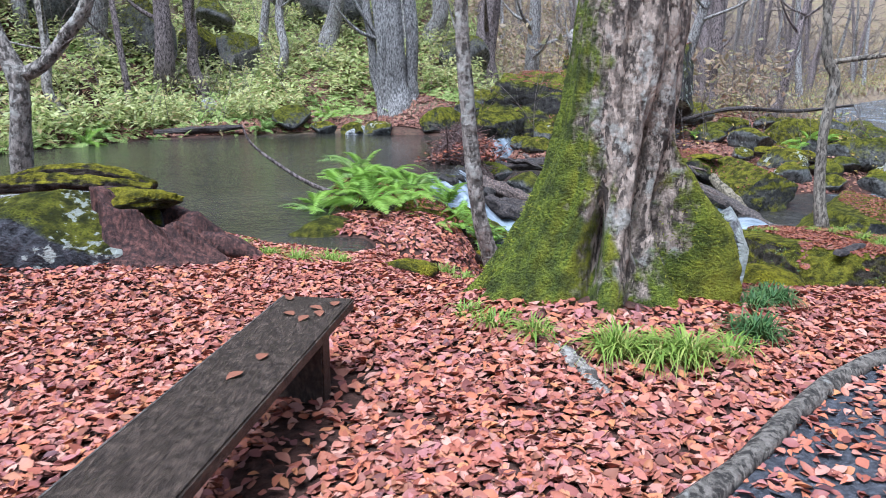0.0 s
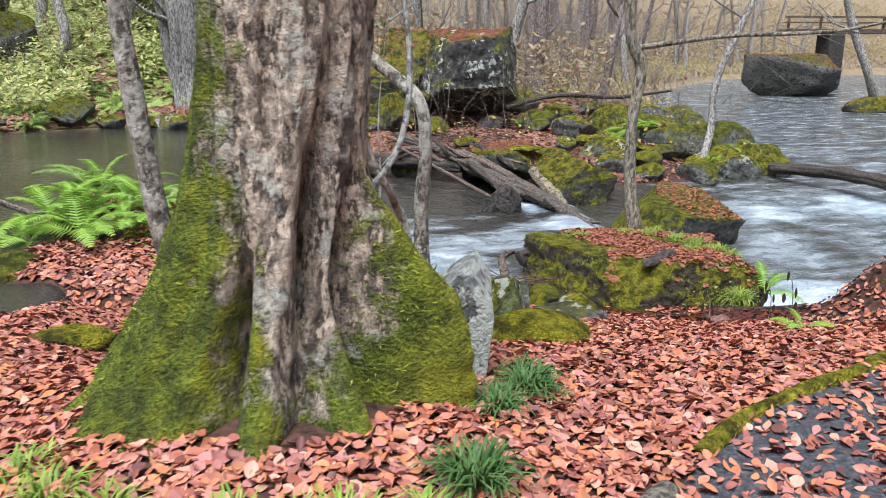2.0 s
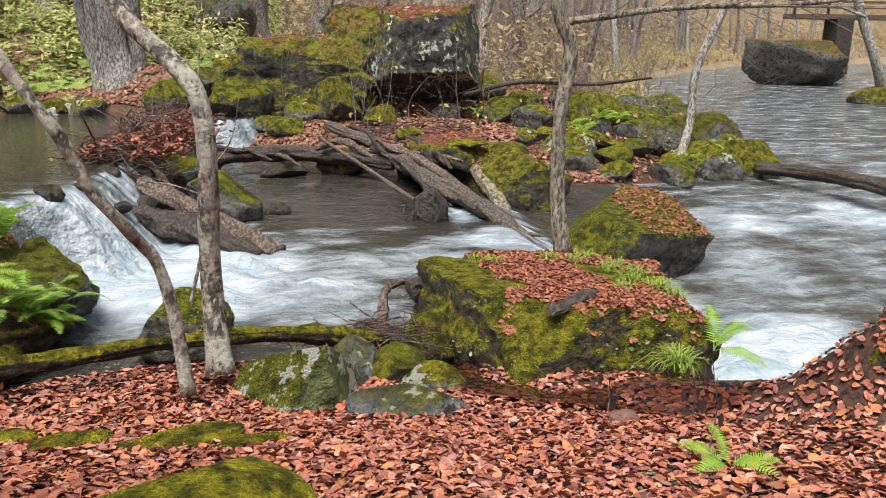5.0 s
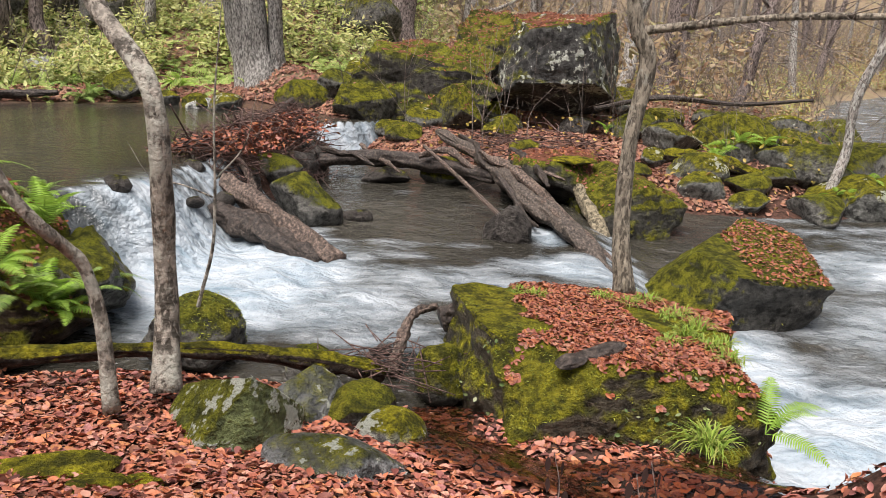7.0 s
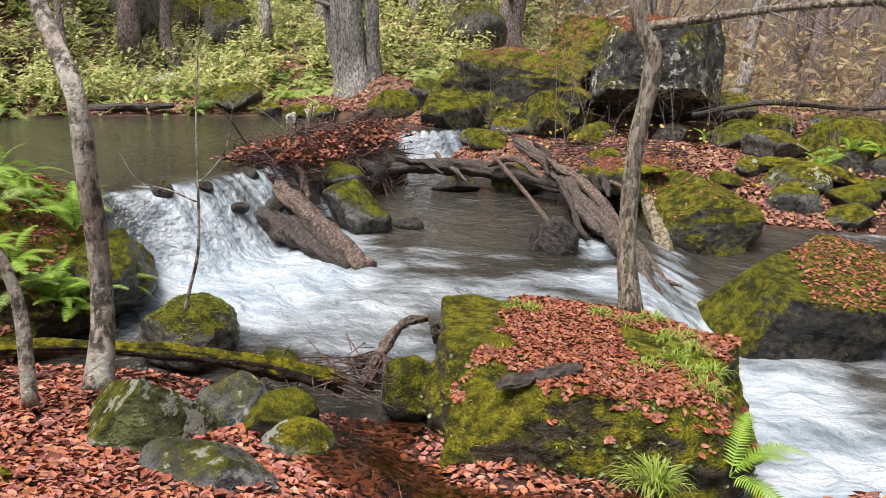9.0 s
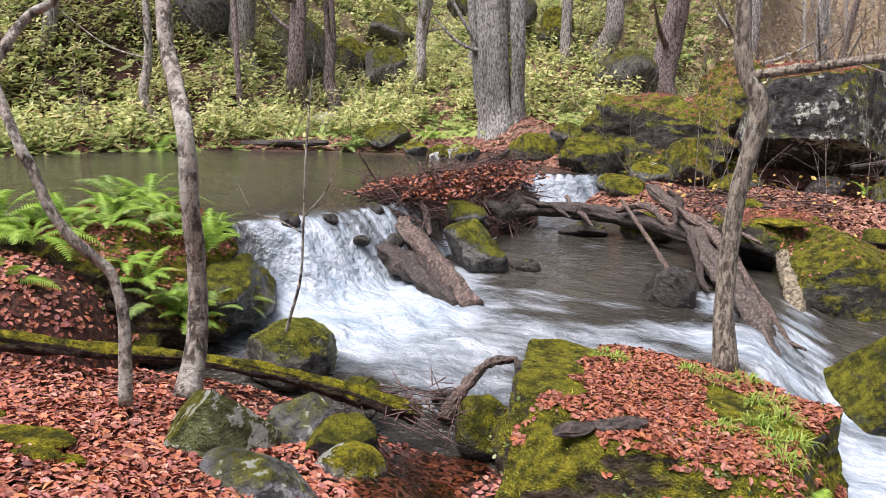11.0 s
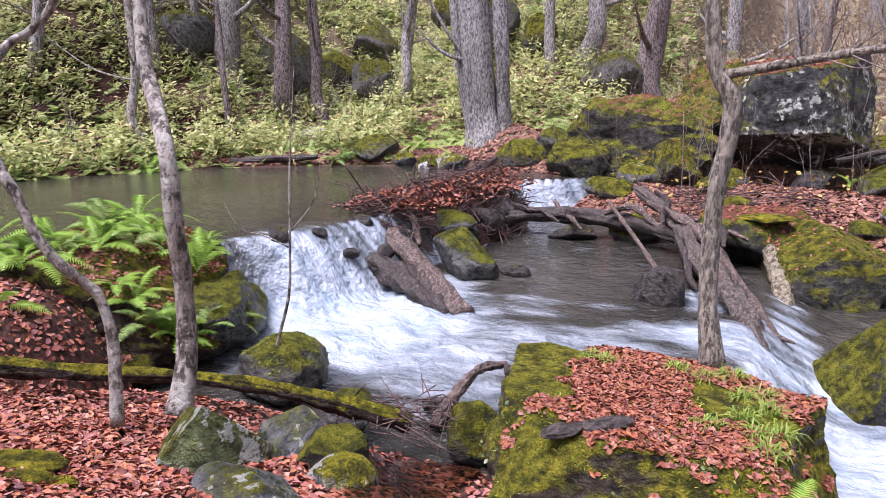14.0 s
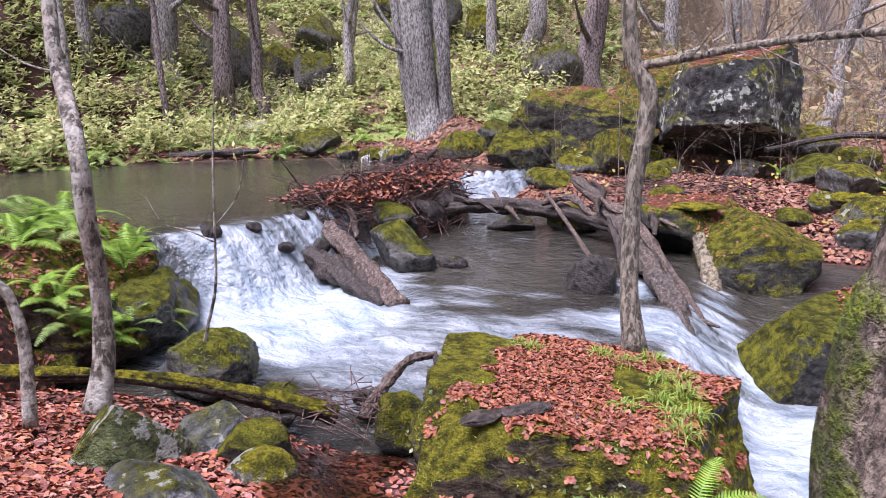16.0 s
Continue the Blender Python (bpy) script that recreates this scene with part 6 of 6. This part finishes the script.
for x_, y_, ln in ((5.5, 11.1, 0.22), (5.95, 11.15, 0.24), (6.2, 10.9, 0.24), (4.9, 11.1, 0.2), (6.25, 10.5, 0.28), (6.35, 10.1, 0.25), (5.75, 11.0, 0.2), (6.05, 10.75, 0.2), (4.75, 11.2, 0.16), (6.3, 9.75, 0.26), (6.1, 10.3, 0.22), (5.9, 10.0, 0.18), (6.2, 10.0, 0.2)):
    grass_clump((x_, y_, rock_top("big", x_, y_) - 0.01), ln * 1.1, 60, int(x_ * 31), "tuft of thin green grass on the big boulder")
grass_clump((5.95, 8.95, float(height(5.95, 8.95)) + 0.12), 0.42, 170, 91, "drooping tuft of grass at the boulder's foot")
# a withered plant with dark hanging leaves
for wx, wy, tall in ((4.95, 6.75, 0.5), (5.15, 7.3, 0.42), (4.75, 7.6, 0.36)):
    wz = float(height(wx, wy))
    plant = empty("withered_plant", (wx, wy, wz), "thin withered plant with dark curled hanging leaves", "plant", "withered plants")
    link_mesh("stem", *tube([(wx, wy, wz - 0.02), (wx + 0.02, wy, wz + tall * 0.5), (wx - 0.02, wy + 0.02, wz + tall)], [0.005, 0.004, 0.002], 5, 8), m_bark_dark, plant)
    for k in range(5):
        u, t = 0.45 + 0.13 * k, k * 2.4
        p = np.array((wx + 0.05 * math.cos(t), wy + 0.05 * math.sin(t), wz + tall * u))
        v = np.stack([0.035 * LEAF_V[:, 1] * math.cos(t) + 0.02 * LEAF_V[:, 2], 0.035 * LEAF_V[:, 1] * math.sin(t) + 0.02 * LEAF_V[:, 2], -0.09 * (LEAF_V[:, 0] + 0.5)], 1) * np.array((1.6, 1.6, 1)) + p
        link_mesh("leaf", v, LEAF_F, m_withered, plant)
boulder("rock", (4.85, 7.55, float(height(4.85, 7.55)) + 0.03), (0.2, 0.17, 0.15), wood_material("reddish_stone", (0.1, 0.05, 0.04), (0.25, 0.14, 0.11), 0.5, (4, 4, 4)), "small wet reddish stone beside the puddle", 88, 0, 6, 0.06, 3, category="rock")

# ---- fallen leaves ----
rng = np.random.RandomState(2)
k = 105000
x_ = np.concatenate([rng.uniform(-5.5, 9, k // 2) + rng.normal(scale=0.7, size=k // 2), rng.uniform(-2.5, 5, k // 2) + rng.normal(scale=0.6, size=k // 2), rng.uniform(-12, 16, 45000)])
y_ = np.concatenate([rng.uniform(0.6, 10, k // 2) - np.abs(rng.normal(scale=0.9, size=k // 2)), rng.uniform(1.4, 8.5, k // 2) + rng.normal(scale=0.6, size=k // 2), 10 - 17 * rng.rand(45000) ** 1.15])
gz = height(x_, y_)
ed = np.interp(x_, run[:, 0], run[:, 1])
ed = np.where(y_ > ed - 1.7 - 0.3 * waves(x_, y_, 2), ed, -99)
keep = (gz > water_level(x_, y_) + 0.02) & (~in_trickle(x_, y_) | (rng.rand(len(x_)) < 0.04)) & ((y_ > ed) | (rng.rand(len(x_)) < 0.32))
under = (np.abs(x_ - np.interp(y_, (1.55, 3.69), (-0.78, -0.48))) < 0.16) & (y_ < 3.7)
keep &= ~(under & (rng.rand(len(x_)) < 0.8)) & (np.hypot(x_ - TREE[0], y_ - TREE[1]) > 0.55)
x_, y_, gz = x_[keep], y_[keep], gz[keep]
strew("leaf_litter", np.stack([x_, y_, gz + 0.02 * rng.rand(len(x_))], 1), slope_normals(x_, y_), rng.uniform(0.042, 0.083, len(x_)), m_leaf, seed=4, tilt=0.3, label="thick carpet of damp red-brown fallen leaves")
k = 30000
x_ = np.concatenate([rng.uniform(-12, 14, k // 2), rng.uniform(1.5, 9, k // 2), rng.uniform(-9, 2, 9000)])
y_ = np.interp(x_, FAR_X, FAR_Y) + np.concatenate([0.2 + 9 * rng.rand(k // 2) ** 1.3, rng.uniform(0.1, 5.5, k // 2), 0.1 + 4.5 * rng.rand(9000) ** 1.4])
gz = height(x_, y_)
keep = gz > water_level(x_, y_) + 0.02
x_, y_, gz = x_[keep], y_[keep], gz[keep]
strew("leaf_litter", np.stack([x_, y_, gz + 0.02], 1), slope_normals(x_, y_), rng.uniform(0.07, 0.13, len(x_)), m_leaf_far, seed=5, tilt=0.3, label="red-brown fallen leaves on the far bank")
x_, y_ = rng.uniform(3.5, 6.8, 5000), rng.uniform(7.6, 9.9, 5000)
ok = in_trickle(x_, y_)
x_, y_ = x_[ok], y_[ok]
strew("leaf_litter", np.stack([x_, y_, height(x_, y_) + 0.015 + 0.02 * rng.rand(len(x_))], 1), slope_normals(x_, y_), rng.uniform(0.05, 0.09, len(x_)), m_leaf_dark, seed=33, tilt=0.1, label="dark wet leaves lying in the trickle")
u, t = rng.rand(46) ** 0.5, rng.uniform(0, 6.283, 46)
strew("leaf_litter", np.stack([5.28 + 0.26 * u * np.cos(t), 8.12 + 0.2 * u * np.sin(t), np.full(46, puddle_z + 0.003)], 1), np.tile(np.array((0.0, 0.0, 1.0)), (46, 1)), rng.uniform(0.05, 0.1, 46), m_leaf_dark, seed=14, tilt=0.08, label="wet brown leaves floating on the puddle")
p, q = [], []
for key, cnt, up in (("big", 11000, 0.75), ("leafy", 1500, 0.85), ("mound", 3000, 0.6), ("cap", 1400, 0.6), ("face", 700, 0.5), ("ledge", 700, 0.5), ("shelf", 700, 0.5), ("moss", 160, 0.7), ("bank", 1500, 0.6), ("river", 5000, 0.6), ("islet", 800, 0.5), ("cube", 60, 0.3)):
    a_, n_ = on_rock(key, cnt, 6, up)
    if key == "big":
        ok = (a_[:, 0] > 4.75 + 0.25 * waves(a_[:, 0], a_[:, 1], 3)) & ((waves(a_[:, 0], a_[:, 1], 2.2) > -0.35))
        a_, n_ = a_[ok], n_[ok]
    if key == "leafy":
        ok = a_[:, 0] > 7.65
        a_, n_ = a_[ok], n_[ok]
    p.append(a_), q.append(n_)
p, q = np.vstack(p), np.vstack(q)
strew("leaf_litter", p, q, rng.uniform(0.03, 0.065, len(p)), m_leaf_dark, seed=6, tilt=0.3, label="red-brown fallen leaves lying on the boulders")
x_, y_ = 1.0 + rng.normal(scale=0.3, size=2400), 14.9 + rng.uniform(0, 5.0, 2400)
x_ = crest(y_) + rng.normal(scale=0.32, size=2400)
strew("leaf_litter", np.stack([x_, y_, -0.22 + 0.32 * rng.rand(2400) * np.exp(-((x_ - crest(y_)) / 0.5) ** 2)], 1), np.tile(np.array((0.0, 0.0, 1.0)), (2400, 1)), rng.uniform(0.06, 0.12, 2400), m_leaf_dark, seed=7, tilt=0.5, label="wet dark leaves caught in the driftwood")
# short moss and small ivy leaves on the rocks
TUFT = (np.array([(0, -0.12, 0), (0, 0.12, 0), (1, 0, 0)]), [(0, 1, 2)])
m_tuft = leaf_material("moss_tips", [(0.3, 0.32, 0.04), (0.42, 0.42, 0.06), (0.16, 0.2, 0.03), (0.1, 0.13, 0.02)], 0.7, 0.15)
p, q = [], []
for key, cnt, up in (("big", 9000, 0.35), ("moss", 2500, 0.2), ("round", 2500, 0.0), ("leafy", 1800, 0.0), ("mound", 2500, 0.1)):
    a_, n_ = on_rock(key, cnt, 9, up)
    p.append(a_), q.append(n_)
p, q = np.vstack(p), np.vstack(q)
ok = waves(p[:, 0] * 1.3, p[:, 1] + p[:, 2], 1.9) > -0.1
p, q = p[ok], q[ok]
strew("moss_growth", p, q + np.array((0, 0, 0.5)), rng.uniform(0.015, 0.04, len(p)), m_tuft, TUFT, 0.0, 0.8, 10, "short bright moss growing on the boulders", "moss", 0.0)
a_, n_ = on_rock("old_tree", 60000, 15, -1.0)
east, rise = (a_[:, 0] - TREE[0]) / 0.5, a_[:, 2] - TREE_Z
ok = (rise < 1.15) & (waves(a_[:, 0] * 2, a_[:, 2] * 2 + a_[:, 1], 1.7) > -0.3) & (np.abs(east) > 0.45 + 0.45 * rng.rand(len(a_))) & (rise < 0.55 + 0.45 * np.abs(east) * rng.rand(len(a_)))
a_, n_ = a_[ok], n_[ok]
strew("moss_growth", a_, n_ + np.array((0, 0, 0.3)), rng.uniform(0.012, 0.035, len(a_)), leaf_material("root_moss_tips", [(0.26, 0.29, 0.025), (0.44, 0.43, 0.035), (0.12, 0.16, 0.02), (0.07, 0.1, 0.012)], 0.7, 0.15), TUFT, 0.0, 0.8, 16, "fuzzy yellow-green moss on the old tree's roots", "moss", 0.0)
a_, n_ = on_rock("big", 1500, 12, -0.4)
ok = (n_[:, 2] < 0.5) & (a_[:, 1] < 10) & (a_[:, 2] > -1.3) & (waves(a_[:, 0], a_[:, 2] * 2, 2) > -0.2)
a_, n_ = a_[ok], n_[ok]
strew("ivy_leaves", a_, n_, rng.uniform(0.03, 0.055, len(a_)), leaf_material("ivy_green", [(0.1, 0.15, 0.05), (0.2, 0.24, 0.1), (0.3, 0.32, 0.18)], 0.4, 0.15), seed=13, tilt=0.6, label="small ivy leaves on the front of the boulder", category="ivy", lift=0.02)
# leaves lying on the bench
for u, s in ((0.12, 0.12), (0.2, 0.05), (0.3, -0.05), (0.36, 0.04), (0.28, 0.09), (0.85, 0.03), (1.05, 0.0), (0.06, -0.13)):
    p = a + along * u + across * s
    v = LEAF_V * 0.085
    t = rng.uniform(0, 6.28)
    v = np.stack([v[:, 0] * math.cos(t) - v[:, 1] * math.sin(t), v[:, 0] * math.sin(t) + v[:, 1] * math.cos(t), v[:, 2] * 1.2 + 0.008], 1) + p
    tagged(link_mesh("fallen_leaf", v, LEAF_F, m_leaf, origin=tuple(p)), "single brown fallen leaf lying on the bench", "leaf", "leaves on the bench")
